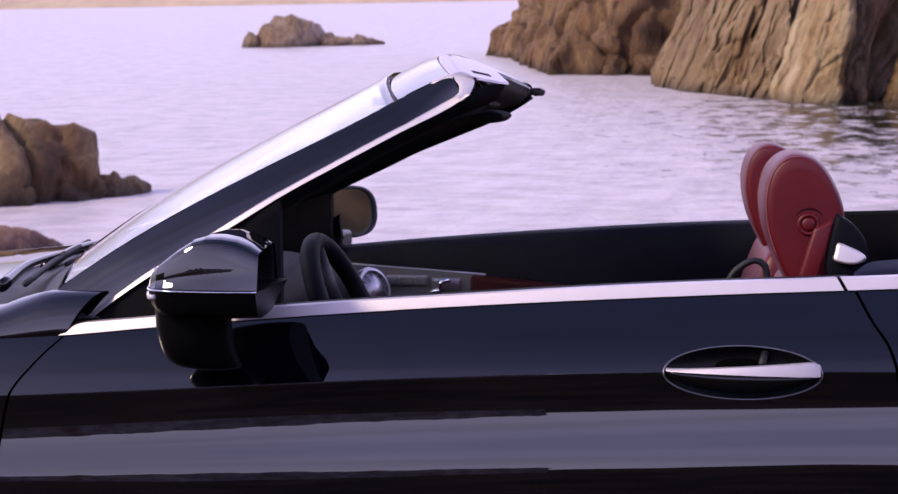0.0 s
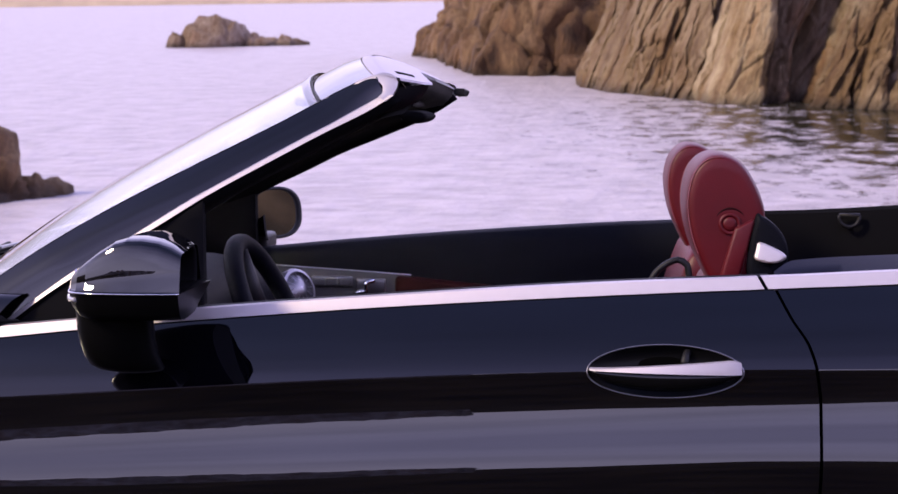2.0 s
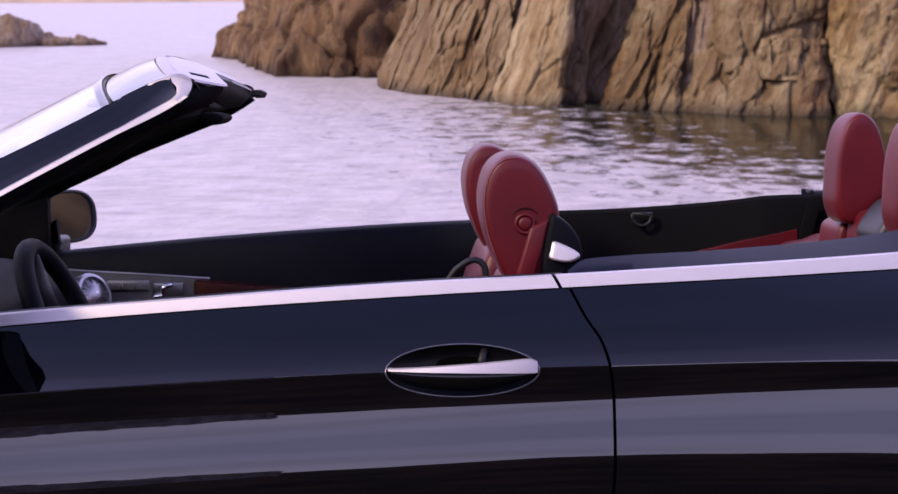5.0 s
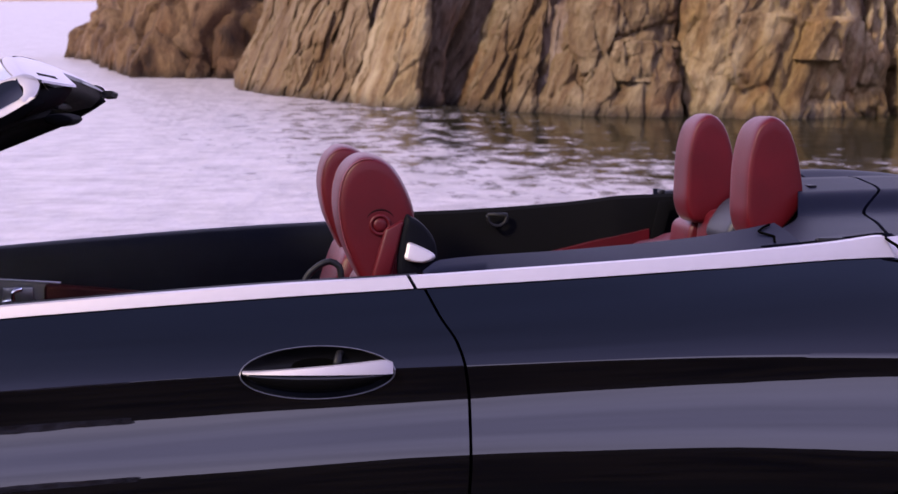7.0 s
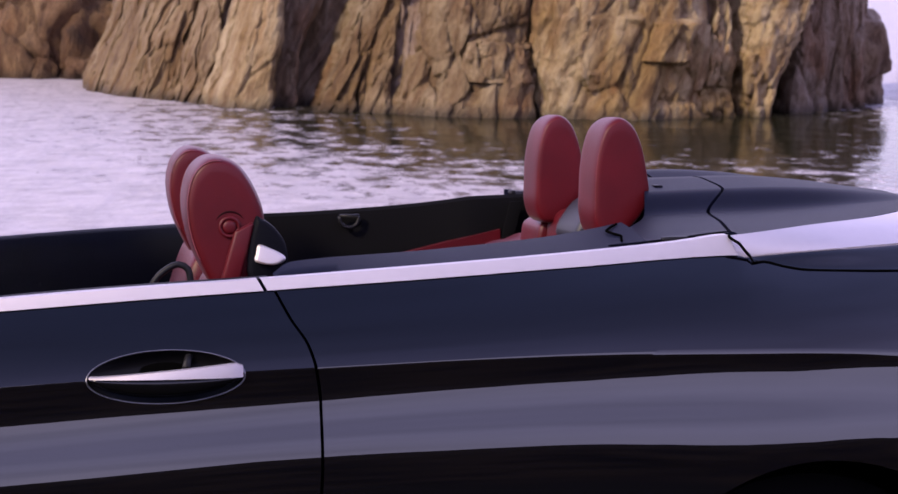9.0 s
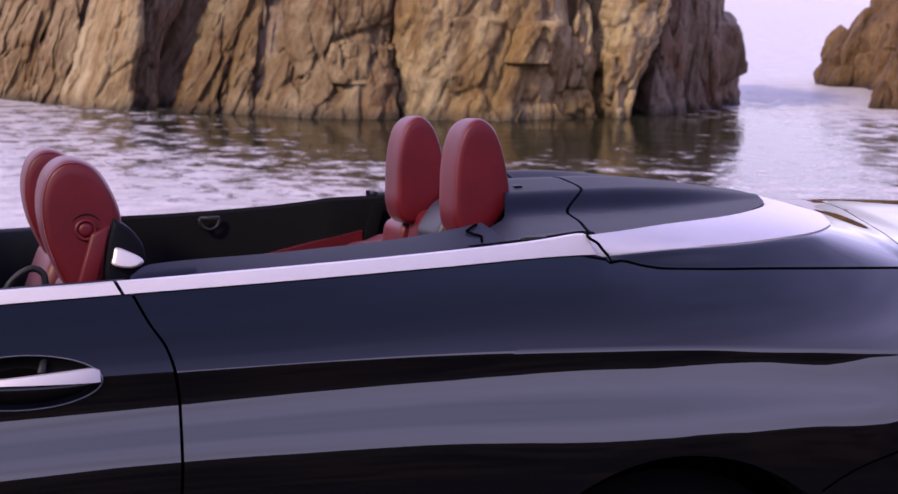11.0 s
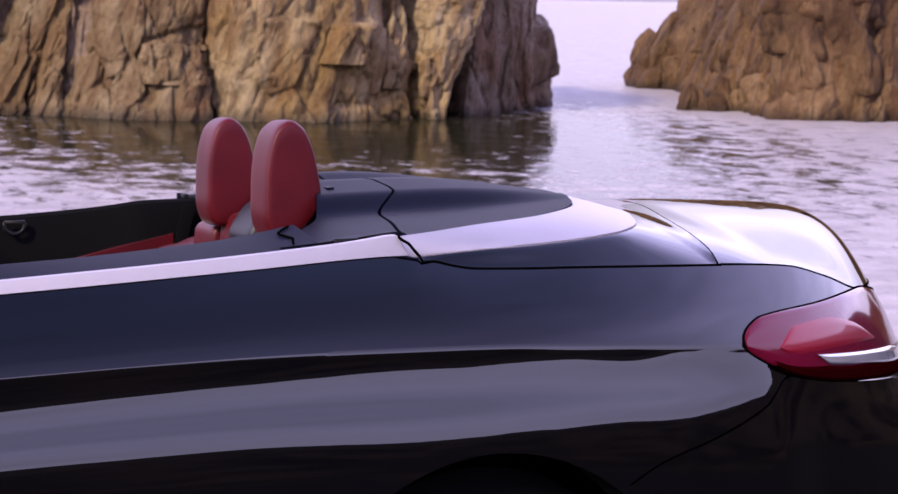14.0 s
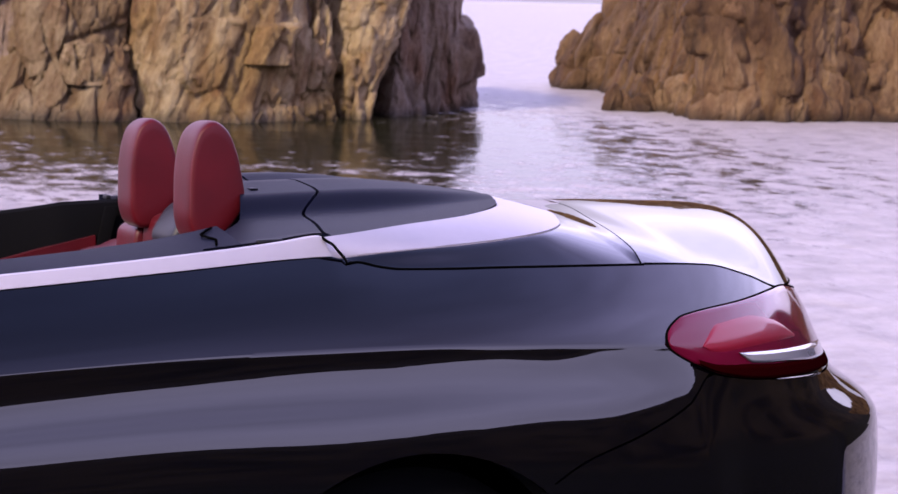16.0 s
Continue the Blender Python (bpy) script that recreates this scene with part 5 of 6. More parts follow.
bm = bm_new()
pipe(bm, torus_points(wheel_m, 0.165), 0.0185, 14, False)
steer = part("steering_wheel", bm, NAVY, car, "black leather steering wheel")
bm = bm_new()
pipe(bm, torus_points(wheel_m @ pose(0, 0, -0.006), 0.151), 0.0022, 6, False)
part("wheel_stitching", bm, CHROME, steer)
for ang in (0, 180, 270):
    bm = bm_new()
    m = wheel_m @ pose(0, 0, 0, 0, 0, ang)
    pipe(bm, [m @ Vector((0.03, 0, -0.02)), m @ Vector((0.09, 0, -0.012)), m @ Vector((0.155, 0, 0))], [0.022, 0.018, 0.012], 10)
    part("spoke", bm, BLACK, steer)
bm = bm_new()
pipe(bm, [wheel_m @ Vector((0, 0, -0.2)), wheel_m @ Vector((0, 0, -0.03)), wheel_m @ Vector((0, 0, 0.0))], [0.045, 0.06, 0.05], 20)
part("hub", bm, BLACK, steer)

bm = bm_new()
vent_m = pose(0.950, 0.60, 0.748, 0, 68, -35) @ Matrix.Scale(1.2, 4)
vs = sheet(bm, [[vent_m @ Vector((r * math.cos(a), r * math.sin(a), h)) for a in (2 * math.pi * k / 40 for k in range(40))] for r, h in ((0.046, -0.03), (0.046, 0.004), (0.043, 0.009), (0.037, 0.010), (0.035, 0.004), (0.020, 0.012), (0.008, 0.016))], True)
cap(bm, vs[-1])
vent = part("air_vent", bm, EDGE, car, "round satin air vent at the end of the dashboard", 40)
bm = bm_new()
for k in range(6):
    a = math.pi * k / 6
    pipe(bm, [vent_m @ Vector((0.034 * math.cos(a), 0.034 * math.sin(a), 0.008)), vent_m @ Vector((0.0, 0.0, 0.0155)), vent_m @ Vector((-0.034 * math.cos(a), -0.034 * math.sin(a), 0.008))], 0.0016, 6)
part("vent_blade", bm, CHROME, vent)

# ---- seaward door: veneer panel, pull, handle, red armrest; rear red panel and belt hook ----
bm = bm_new()
poly = [(0.80, 0.808), (0.95, 0.797), (1.10, 0.787), (1.23, 0.777), (1.212, 0.752), (1.185, 0.71), (0.80, 0.70)]
f = bm.faces.new([bm.verts.new((x, 0.682, z)) for x, z in poly])
bmesh.ops.extrude_face_region(bm, geom=[f])
for v in list(bm.verts)[len(poly):]:
    v.co.y += 0.03
veneer = part("door_veneer", bm, WOOD, car, "grey wood-grained door panel", 30, smooth=False)
bm = bm_new()
pipe(bm, [Vector((x, 0.682, z)) for x, z in poly[:4]], 0.0018, 6)
part("veneer_edge", bm, CHROME, veneer)
bm = bm_new()
box(bm, (0.972, 0.670, 0.7465), (1.080, 0.682, 0.7745), 0.005)
switches = part("seat_switch_panel", bm, EDGE, veneer, "satin seat switch panel")
for k in range(3):
    bm = bm_new()
    box(bm, (0.978 + 0.034 * k, 0.667, 0.7505), (1.008 + 0.034 * k, 0.672, 0.7705), 0.002)
    part("switch", bm, WOOD, switches)
bm = bm_new()
pipe(bm, along([(1.082, 0.672, 0.722), (1.098, 0.662, 0.733), (1.118, 0.655, 0.738), (1.116, 0.655, 0.752), (1.124, 0.657, 0.762), (1.138, 0.665, 0.764)], 16), [0.0075] * 6 + [0.006] * 10, 10)
part("inner_door_handle", bm, POLISH, veneer, "chrome inner door handle")
bm = bm_new()
box(bm, (1.09, 0.672, 0.728), (1.165, 0.682, 0.768), 0.004)
part("handle_plate", bm, EDGE, veneer, "satin plate behind the inner door handle")
bm = bm_new()
box(bm, (1.19, 0.665, 0.60), (1.80, 0.73, 0.775), 0.012)
for v in bm.verts:
    v.co.z -= 0.105 * max(0, (v.co.x - 1.2)) if v.co.z > 0.68 else 0
part("armrest", bm, WINE, car, "dark red leather door armrest")
for s in (-1, 1):
    bm = bm_new()
    poly = [(2.40, 0.828), (2.55, 0.862), (2.70, 0.894), (2.70, 0.80), (2.70, 0.66), (2.40, 0.66)]
    f = bm.faces.new([bm.verts.new((x, s * 0.57, z)) for x, z in poly])
    bmesh.ops.extrude_face_region(bm, geom=[f])
    for v in list(bm.verts)[len(poly):]:
        v.co.y += s * 0.03
    part("rear_side_panel", bm, RED, car, "red leather rear side panel", 30, smooth=False)
bm = bm_new()
ring = [(2.322 + 0.024 * math.cos(a), 0.632, 0.925 + 0.022 * math.sin(a)) for a in (math.pi + math.pi * k / 16 for k in range(17))]
pipe(bm, [(2.298, 0.632, 0.932)] + ring + [(2.346, 0.632, 0.932), (2.298, 0.632, 0.932)], 0.005, 8)
part("belt_hook", bm, BLACK, car, "black belt loop on the side lining")

# ---- seats ----
def front_seat(y):
    """A front seat with built-in headrest: shell, front face, ring button, side wing, rear cap, chrome loop."""
    out = loop_through([(1.866, 0.975), (1.859, 1.035), (1.869, 1.085), (1.890, 1.112), (1.918, 1.120), (1.955, 1.106), (1.984, 1.064), (2.001, 1.010), (1.994, 0.95), (1.975, 0.90), (1.950, 0.865), (1.912, 0.875), (1.884, 0.925)], 56)
    bm = bm_new()
    pillow(bm, out, y - 0.135, y + 0.100, 26, 4.2)
    seat = part("front_seat", bm, RED, car, "red leather front seat with built-in headrest")
    # backrest below
    bm = bm_new()
    back = loop_through([(1.80, 0.92), (1.84, 0.965), (1.90, 0.95), (1.96, 0.90), (1.93, 0.70), (1.86, 0.45), (1.78, 0.36), (1.72, 0.40), (1.74, 0.70)], 40)
    pillow(bm, [(p[0] + 0.090, p[1] - 0.064) for p in back], y - 0.235, y + 0.235, 16, 4.0)
    part("backrest", bm, RED, seat)
    bm = bm_new()
    cushion = loop_through([(1.28, 0.40), (1.30, 0.46), (1.5, 0.47), (1.78, 0.42), (1.80, 0.30), (1.5, 0.26), (1.30, 0.28)], 36)
    pillow(bm, cushion, y - 0.25, y + 0.25, 14, 4.0)
    part("cushion", bm, RED, seat)
    # piping round the front face
    for side in (-1, 1):
        bm = bm_new()
        pts = [Vector((p[0] * 0.93 + 0.07 * 1.916, y + side * 0.132, p[1] * 0.93 + 0.07 * 1.0)) for p in out]
        seg = [p for p in pts if p.x < 1.93 and p.z > 0.93]
        seg.sort(key=lambda p: math.atan2(p.z - 0.98, p.x - 1.97) % (2 * math.pi))
        pipe(bm, seg, 0.0010, 6)
        part("piping", bm, PIPE, seat, "pale seam piping")
    for side in (-1, 1):
        bm = bm_new()
        face = y + (-0.133 if side < 0 else 0.099)
        rings = [[Vector((1.936 + r * math.cos(a), face + side * h, 0.994 + r * math.sin(a))) for a in (2 * math.pi * k / 36 for k in range(36))] for r, h in ((0.0205, -0.004), (0.0195, 0.0050), (0.0170, 0.0064), (0.0140, 0.0056), (0.0128, 0.0030), (0.0118, 0.0054), (0.0090, 0.0070), (0.004, 0.0074))]
        cap(bm, sheet(bm, rings, True)[-1])
        part("headrest_button", bm, RED, seat, "round red button of the headrest", 60)
        # soft shade above the button, drawn as a thin dark red arc
        bm = bm_new()
        pipe(bm, [Vector((1.937 + 0.0275 * math.cos(a), face + side * 0.0010, 0.994 + 0.0275 * math.sin(a))) for a in (math.radians(15 + 8 * k) for k in range(20))], [0.0005 + 0.0018 * math.sin(math.pi * k / 19) for k in range(20)], 8)
        part("button_shade", bm, WINE, seat, "thin dark arc standing for the shade above the headrest button", 60)
        # wing
        bm = bm_new()
        box(bm, (1.928, min(y + side * 0.130, y + side * 0.148), 0.88), (1.964, max(y + side * 0.130, y + side * 0.148), 1.002), 0.007)
        for v in bm.verts:
            v.co.x += (v.co.z - 0.94) * 0.26
            if v.co.z > 0.96 and v.co.x < 1.955:
                v.co.z -= 0.012
        part("seat_wing", bm, RED, seat, "lighter red side wing of the seat")
    # cap behind
    bm = bm_new()
    capo = loop_through([(1.965, 0.90), (1.978, 1.006), (1.995, 1.008), (2.020, 0.988), (2.036, 0.960), (2.038, 0.925), (2.02, 0.90)], 36)
    pillow(bm, capo, y - 0.15, y + 0.15, 14, 5.0)
    part("rear_cap", bm, NAVY, seat, "black plastic cap behind the headrest")
    bm = bm_new()
    lever = loop_through([(1.980, 0.948), (1.985, 0.963), (2.004, 0.957), (2.028, 0.944), (2.030, 0.934), (2.01, 0.927), (1.979, 0.933)], 28)
    pillow(bm, lever, y - 0.160, y - 0.142, 8, 14.0)
    for v in bm.verts:
        v.co.y += (v.co.z - 0.945) * 0.28
    part("release_lever", bm, TRIM, seat, "satin silver seat release lever")
    # belt feeder loop in front
    bm = bm_new()
    if y < 0:
        pipe(bm, along([(1.795, y - 0.15, 0.890), (1.81, y - 0.15, 0.913), (1.845, y - 0.15, 0.932), (1.862, y - 0.15, 0.92), (1.866, y - 0.15, 0.885)], 14), 0.006, 8)
        part("belt_loop", bm, BLACK, seat, "black seat belt guide loop")
    return seat


front_seat(-0.365)
front_seat(0.395)


def rear_headrest(y):
    out = loop_through([(2.656, 1.035), (2.659, 1.090), (2.668, 1.138), (2.683, 1.170), (2.711, 1.185), (2.738, 1.168), (2.756, 1.127), (2.768, 1.07), (2.771, 1.03), (2.755, 0.99), (2.71, 0.948), (2.672, 0.948), (2.656, 0.985)], 56)
    if y < 0:
        out = [(p[0] + 0.004, p[1] - 0.004) for p in out]
    bm = bm_new()
    pillow(bm, out, y - 0.060, y + 0.060, 24, 5.0)
    rest = part("rear_headrest", bm, RED, car, "red leather rear headrest")
    for side in (-1, 1):
        bm = bm_new()
        pts = [Vector((p[0] * 0.94 + 0.06 * 2.71, y + side * 0.056, p[1] * 0.94 + 0.06 * 1.06)) for p in out]
        seg = [p for p in pts if p.x < 2.70]
        seg.sort(key=lambda p: p.z)
        pipe(bm, seg, 0.0008, 6)
        part("piping", bm, PIPE, rest, "pale seam piping")
    return rest


rear_headrest(-0.29)
rear_headrest(0.125)
bm = bm_new()
bench = loop_through([(2.60, 0.82), (2.63, 0.868), (2.68, 0.882), (2.75, 0.875), (2.74, 0.6), (2.66, 0.5), (2.60, 0.6)], 40)
pillow(bm, bench, -0.50, 0.50, 20, 6.0)
part("rear_backrest", bm, RED, car, "red leather rear seat back")
bm = bm_new()
pillow(bm, loop_through([(2.68, 0.92), (2.70, 0.98), (2.74, 1.01), (2.79, 0.99), (2.79, 0.90)], 24), -0.16, 0.0, 10, 4.0)
part("roll_bar_cover", bm, solid("grey_plastic", (0.016, 0.016, 0.024), 0.5), car, "grey cover between the rear headrests")
for y0, y1, dx, dz in ((0.02, 0.12, 0.045, 0.0), (0.14, 0.30, 0.03, -0.03)):
    bm = bm_new()
    pillow(bm, [(x + dx, z + dz) for x, z in loop_through([(2.655, 0.87), (2.65, 0.945), (2.665, 0.972), (2.70, 0.975), (2.74, 0.95), (2.75, 0.87)], 32)], y0, y1, 12, 4.0)
    part("rear_bolster", bm, RED, car, "red leather bolster below the rear headrests")
bm = bm_new()
box(bm, (2.695, 0.560, 0.70), (2.728, 0.564, 0.965), 0.001)
for v in bm.verts:
    v.co.x += (v.co.z - 0.85) * 0.25
part("seat_belt", bm, LINING, car, "black rear seat belt")
bm = bm_new()
box(bm, (2.738, 0.60, 0.980), (2.750, 0.64, 0.991), 0.003)
part("belt_guide", bm, BLACK, car, "small black belt guide on the rail")

# ---- wheels ----
def wheel(x, s):
    y0, y1 = s * 0.66, s * 0.87
    prof = [(0.215, y0), (0.30, y0), (0.335, lerp(y0, y1, 0.12)), (0.34, lerp(y0, y1, 0.5)), (0.335, lerp(y0, y1, 0.88)), (0.30, y1), (0.235, y1), (0.23, lerp(y0, y1, 0.9))]
    bm = bm_new()
    vs = sheet(bm, [[Vector((x + r * math.cos(a), y, 0.24 + r * math.sin(a))) for r, y in prof] for a in (2 * math.pi * k / 48 for k in range(49))])
    tyre = part("wheel", bm, TYRE, car, "black tyre on an alloy rim", 50)
    bm = bm_new()
    for k in range(5):
        a = 2 * math.pi * k / 5
        pipe(bm, [(x + 0.03 * math.cos(a), s * 0.83, 0.24 + 0.03 * math.sin(a)), (x + 0.13 * math.cos(a), s * 0.845, 0.24 + 0.13 * math.sin(a)), (x + 0.228 * math.cos(a), s * 0.845, 0.24 + 0.228 * math.sin(a))], [0.035, 0.022, 0.026], 8)
    pipe(bm, [(x, s * 0.80, 0.24), (x, s * 0.85, 0.24)], 0.05, 16)
    part("rim", bm, RIM, tyre, "alloy rim")


for x in (2.87, -0.02):
    for s in (-1, 1):
        wheel(x, s)
        bm = bm_new()
        sheet(bm, [[Vector((x + r * math.cos(a), s * y, 0.245 + r * math.sin(a))) for r, y in ((0.373, 0.84), (0.376, 0.70), (0.376, 0.56), (0.05, 0.55))] for a in (lerp(-0.4, math.pi + 0.4, k / 32) for k in range(33))])
        part("wheel_arch", bm, GAP, car, "black wheel arch lining")

# the seaward flank sits a little lower
for ob in car.children:
    if ob.type == "MESH" and min(c[1] for c in ob.bound_box) > 0.35 and ob.name.split(".")[0] in ("door", "front_fender", "quarter_panel", "rear_quarter", "belt_trim", "door_card", "side_rail"):
        ob.location.z = -0.016

# ---- sea, ground and rocks ----
SEA = -0.75


def setting(name, bm, mat, label, category, smooth=True, kind="structure"):
    ob = part(name, bm, mat, None, label, smooth=smooth)
    return tagged(ob, label, category, "", kind)


def stretch(a, b, n, p=2.5):
    return [lerp(a, b, (k / n) ** p) for k in range(n + 1)]


bm = bm_new()
xs = sorted(set([-x for x in stretch(0, 4500, 24, 3)] + stretch(0, 4500, 24, 3)))
ys = sorted(set(stretch(0, 4900, 40, 3) + [-v for v in stretch(0, 60, 6, 1.5)]))
sheet(bm, [[Vector((x, y, SEA)) for x in xs] for y in ys])
setting("water", bm, WATER, "rippled sea with the pale lilac shine of the sky in its colour", "sea")


HILLS = ([60, 80, 90, 100, 115, 140, 160, 174, 182, 205, 235, 290], [9.0, 15.0, 17.0, 17.5, 17.5, 17.0, 16.6, 15.0, 13.4, 11.5, 12.0, 13.0])


def ground_height(x, y):
    z = -y * math.tan(radians(-SLOPE)) + FLOOR_Z / math.cos(radians(SLOPE)) if y < 14 else -1.25 - (y - 14) * 0.02
    q = min(max((x - 4.55) / 0.5, 0), 1) * min(max((y + 0.9) / 0.8, 0), 1)
    z = lerp(z, min(z, -1.4), q * q * (3 - 2 * q))
    az = math.degrees(math.atan2(x - 1.7, y + 3.2)) % 360
    rim = min(max((az - 62) / 9, 0), 1) if az < 180 else min(max((285 - az) / 20, 0), 1)
    r = math.hypot(x - 1.7, y + 3.2)
    if r > 7 and rim > 0:
        # hills round the cove
        rise = math.tan(radians(smooth_at(*HILLS, az)))
        k = min((r - 7) / 12, 1)
        hill = 0.6 + rise * min(r, 77) + max(r - 77, 0) * 0.02
        hill += 0.5 * noise.noise((x * 0.11, y * 0.11, 0)) * min(r / 40, 1) + 0.7 * noise.noise((x * 0.035, y * 0.035, 3)) * min(r / 60, 1)
        z = lerp(z, hill, rim * rim * (3 - 2 * rim) * k * k * (3 - 2 * k))
    return max(z, -6.0)


bm = bm_new()
gx = sorted(set([-x for x in stretch(0, 4500, 110, 2.6)] + stretch(0, 4500, 110, 2.6)))
gy = sorted(set([-v for v in stretch(0, 4500, 110, 2.8)] + stretch(0, 4800, 40, 3)))
sheet(bm, [[Vector((x, y, ground_height(x, y))) for x in gx] for y in gy])
setting("ground", bm, SAND, "grey-brown gravel slipway sloping to the sea", "ground")


def blocks(p, size, seed):
    """Angular breakage: each block of rock stands out by its own amount and tilt."""
    q = Vector((p.x + 0.32 * p.z, p.y, 0.42 * p.z)) / size + Vector((seed, 0, 0))
    dist, site = noise.voronoi(q)
    c = site[0]
    k = noise.noise(c * 7.31)
    return 0.8 * k + 0.5 * (q - c).dot(noise.noise_vector(c * 3.7)) - 0.45 * max(0, 1 - (dist[1] - dist[0]) * 6)


def fissured(p, seed):
    """Relief of a rock face: slabs divided by leaning fissures, and rough breakage."""
    q = Vector((p.x + 0.22 * p.z, p.y, p.z * 0.32)) + Vector((seed, seed * 1.7, 0))
    v = noise.voronoi(q * 0.62)[0]
    slab = min((v[1] - v[0]) * 2.2, 1.0)
    v2 = noise.voronoi(q * 1.7 + Vector((5, 2, 0)))[0]
    chip = min((v2[1] - v2[0]) * 1.8, 1.0)
    rough = noise.fractal(p * 1.1 + Vector((seed, 0, 0)), 1.0, 2.1, 6)
    return 0.75 * slab + 0.28 * chip + 0.22 * rough


def rock_wall(name, base, tops, lean, depth, mat, label, seed, cols=240, rows=70, relief=1.0):
    """A rock mass over the water: a base line, a height along it, and a weathered face that leans back to a rounded top."""
    line = along([(x, y, 0) for x, y in base], cols)
    bm = bm_new()
    grid = []
    for i, p in enumerate(line):
        u = i / (cols - 1)
        a, b = line[max(i - 1, 0)], line[min(i + 1, cols - 1)]
        d = (b - a).normalized()
        out = Vector((d.y, -d.x, 0))
        h = smooth_at([q[0] for q in tops], [q[1] for q in tops], u)
        col = []
        for j in range(rows + 1):
            v = j / rows
            if v < 0.7:
                z, back = lerp(SEA - 0.8, SEA + h, v / 0.7), lean * h * (v / 0.7)
            else:
                q = (v - 0.7) / 0.3
                z, back = SEA + h + 0.25 * math.sin(q * math.pi) - q * q * 0.6 * h, lean * h + depth * q
            w = Vector((p.x, p.y, z)) - out * back
            r = fissured(w, seed) * relief * min(h / 2.5 + 0.2, 1.3)
            r = 0.55 * r + 0.25 + 0.34 * blocks(w, 0.8, seed) + 0.13 * blocks(w, 0.3, seed + 3) + 0.05 * blocks(w, 0.13, seed + 6)
            col.append(w + out * (r - 0.55) + Vector((0, 0, (r - 0.5) * 0.25)))
        grid.append(col)
    sheet(bm, grid)
    ob = part(name, bm, mat, None, label)
    return tagged(ob, label, "rock")


FOOT = ([1.0, 2.2, 4.07, 5.4, 7.0, 8.15, 10.9, 13.0, 14.7, 16.0, 17.2], [32.0, 29.3, 26.3, 25.5, 24.2, 23.5, 22.8, 23.1, 23.9, 24.7, 26.2])


def facets(p, size, seed, lean):
    """Planar breakage in long cells that follow the lean of the joints."""
    q = Vector((p.x - lean * p.z, p.y, 0.42 * p.z)) / size + Vector((seed, 0, 0))
    dist, site = noise.voronoi(q)
    c = site[0]
    return 0.8 * noise.noise(c * 7.31) + 0.6 * (q - c).dot(noise.noise_vector(c * 3.7)) - 0.28 * max(0, 1 - (dist[1] - dist[0]) * 7)


sea_cliff = tagged(new("sea_cliff"), "ochre granite sea cliff of tall leaning slabs and dark clefts", "cliff")


def rock_slab(parent, foot, way, lean0, lean1, zt, seed, zb=-1.5, back=0.10, depth=2.6, rough=1.0, mat=None, cell=0.9):
    """One slab of rock: foot(u) runs along the waterline, each edge leaning by its own metres a metre along the way; rounded edges, sides and a weathered top."""
    wide = max((foot(1) - foot(0)).length, 0.4)
    nu, ns, nv, nt = int(wide / 0.032) + 8, 16, int((zt - zb) / 0.034) + 6, 12
    lean = (lean0 + lean1) / 2
    out = Vector((way.y, -way.x, 0))
    bm = bm_new()
    grid = []
    for i in range(-ns, nu + ns + 1):
        u = min(max(i / nu, 0.0), 1.0)
        bu = (max(-i, i - nu, 0) / ns) ** 1.6
        w = 2 * u - 1
        f = foot(u)
        col = []
        for j in range(nv + nt + 1):
            v = min(j / nv, 1.0)
            bv = (max(j - nv, 0) / nt) ** 1.3
            z = lerp(zb, zt, v)
            h = z - SEA
            a = lean0 * h + 0.13 * noise.noise((z * 1.1, seed * 3.1, 0)) + 0.06 * noise.noise((z * 3.3, seed * 5.3, 2))
            b = lean1 * h + 0.13 * noise.noise((z * 1.1, seed * 7.7, 4)) + 0.06 * noise.noise((z * 3.3, seed * 9.1, 6))
            inset = 0.26 * abs(w) ** 5 + 0.24 * max(v - 0.90, 0) / 0.10 - 0.22 * max(0.35 - h, 0) * (1 + noise.noise((f.x * 1.3, seed, 8)))
            p = f + way * lerp(a, b, u) - out * (back * h + inset + depth * max(bu, bv))
            p.z = z - 0.25 * depth * bv
            side = (1 if w > 0 else -1) * min(abs(w) ** 5 + 2 * bu, 1.0)
            n = (way * 0.9 * side + out * (1.0 - 0.6 * min(bu * 3, 1)) + Vector((0, 0, 0.12 + 0.6 * min(bv * 4, 1)))).normalized()
            r = 0.25 * facets(p, cell, seed, lean) + 0.13 * facets(p, cell * 0.45, seed + 3, lean) + 0.055 * facets(p, cell * 0.2, seed + 5, lean) + 0.10 * noise.fractal(Vector((p.x - lean * p.z, p.y, p.z * 0.5)) * 1.7, 1.0, 2.1, 5)
            col.append(p + n * r * rough)
        grid.append(col)
    sheet(bm, grid)
    return part("rock_slab", bm, mat or CLIFF, parent)


BALL = bm_new()
bmesh.ops.create_icosphere(BALL, subdivisions=4, radius=1.0)
BALL.verts.ensure_lookup_table()
BALL_AT = np.array([v.co[:] for v in BALL.verts])
BALL_FACES = [[v.index for v in f.verts] for f in BALL.faces]


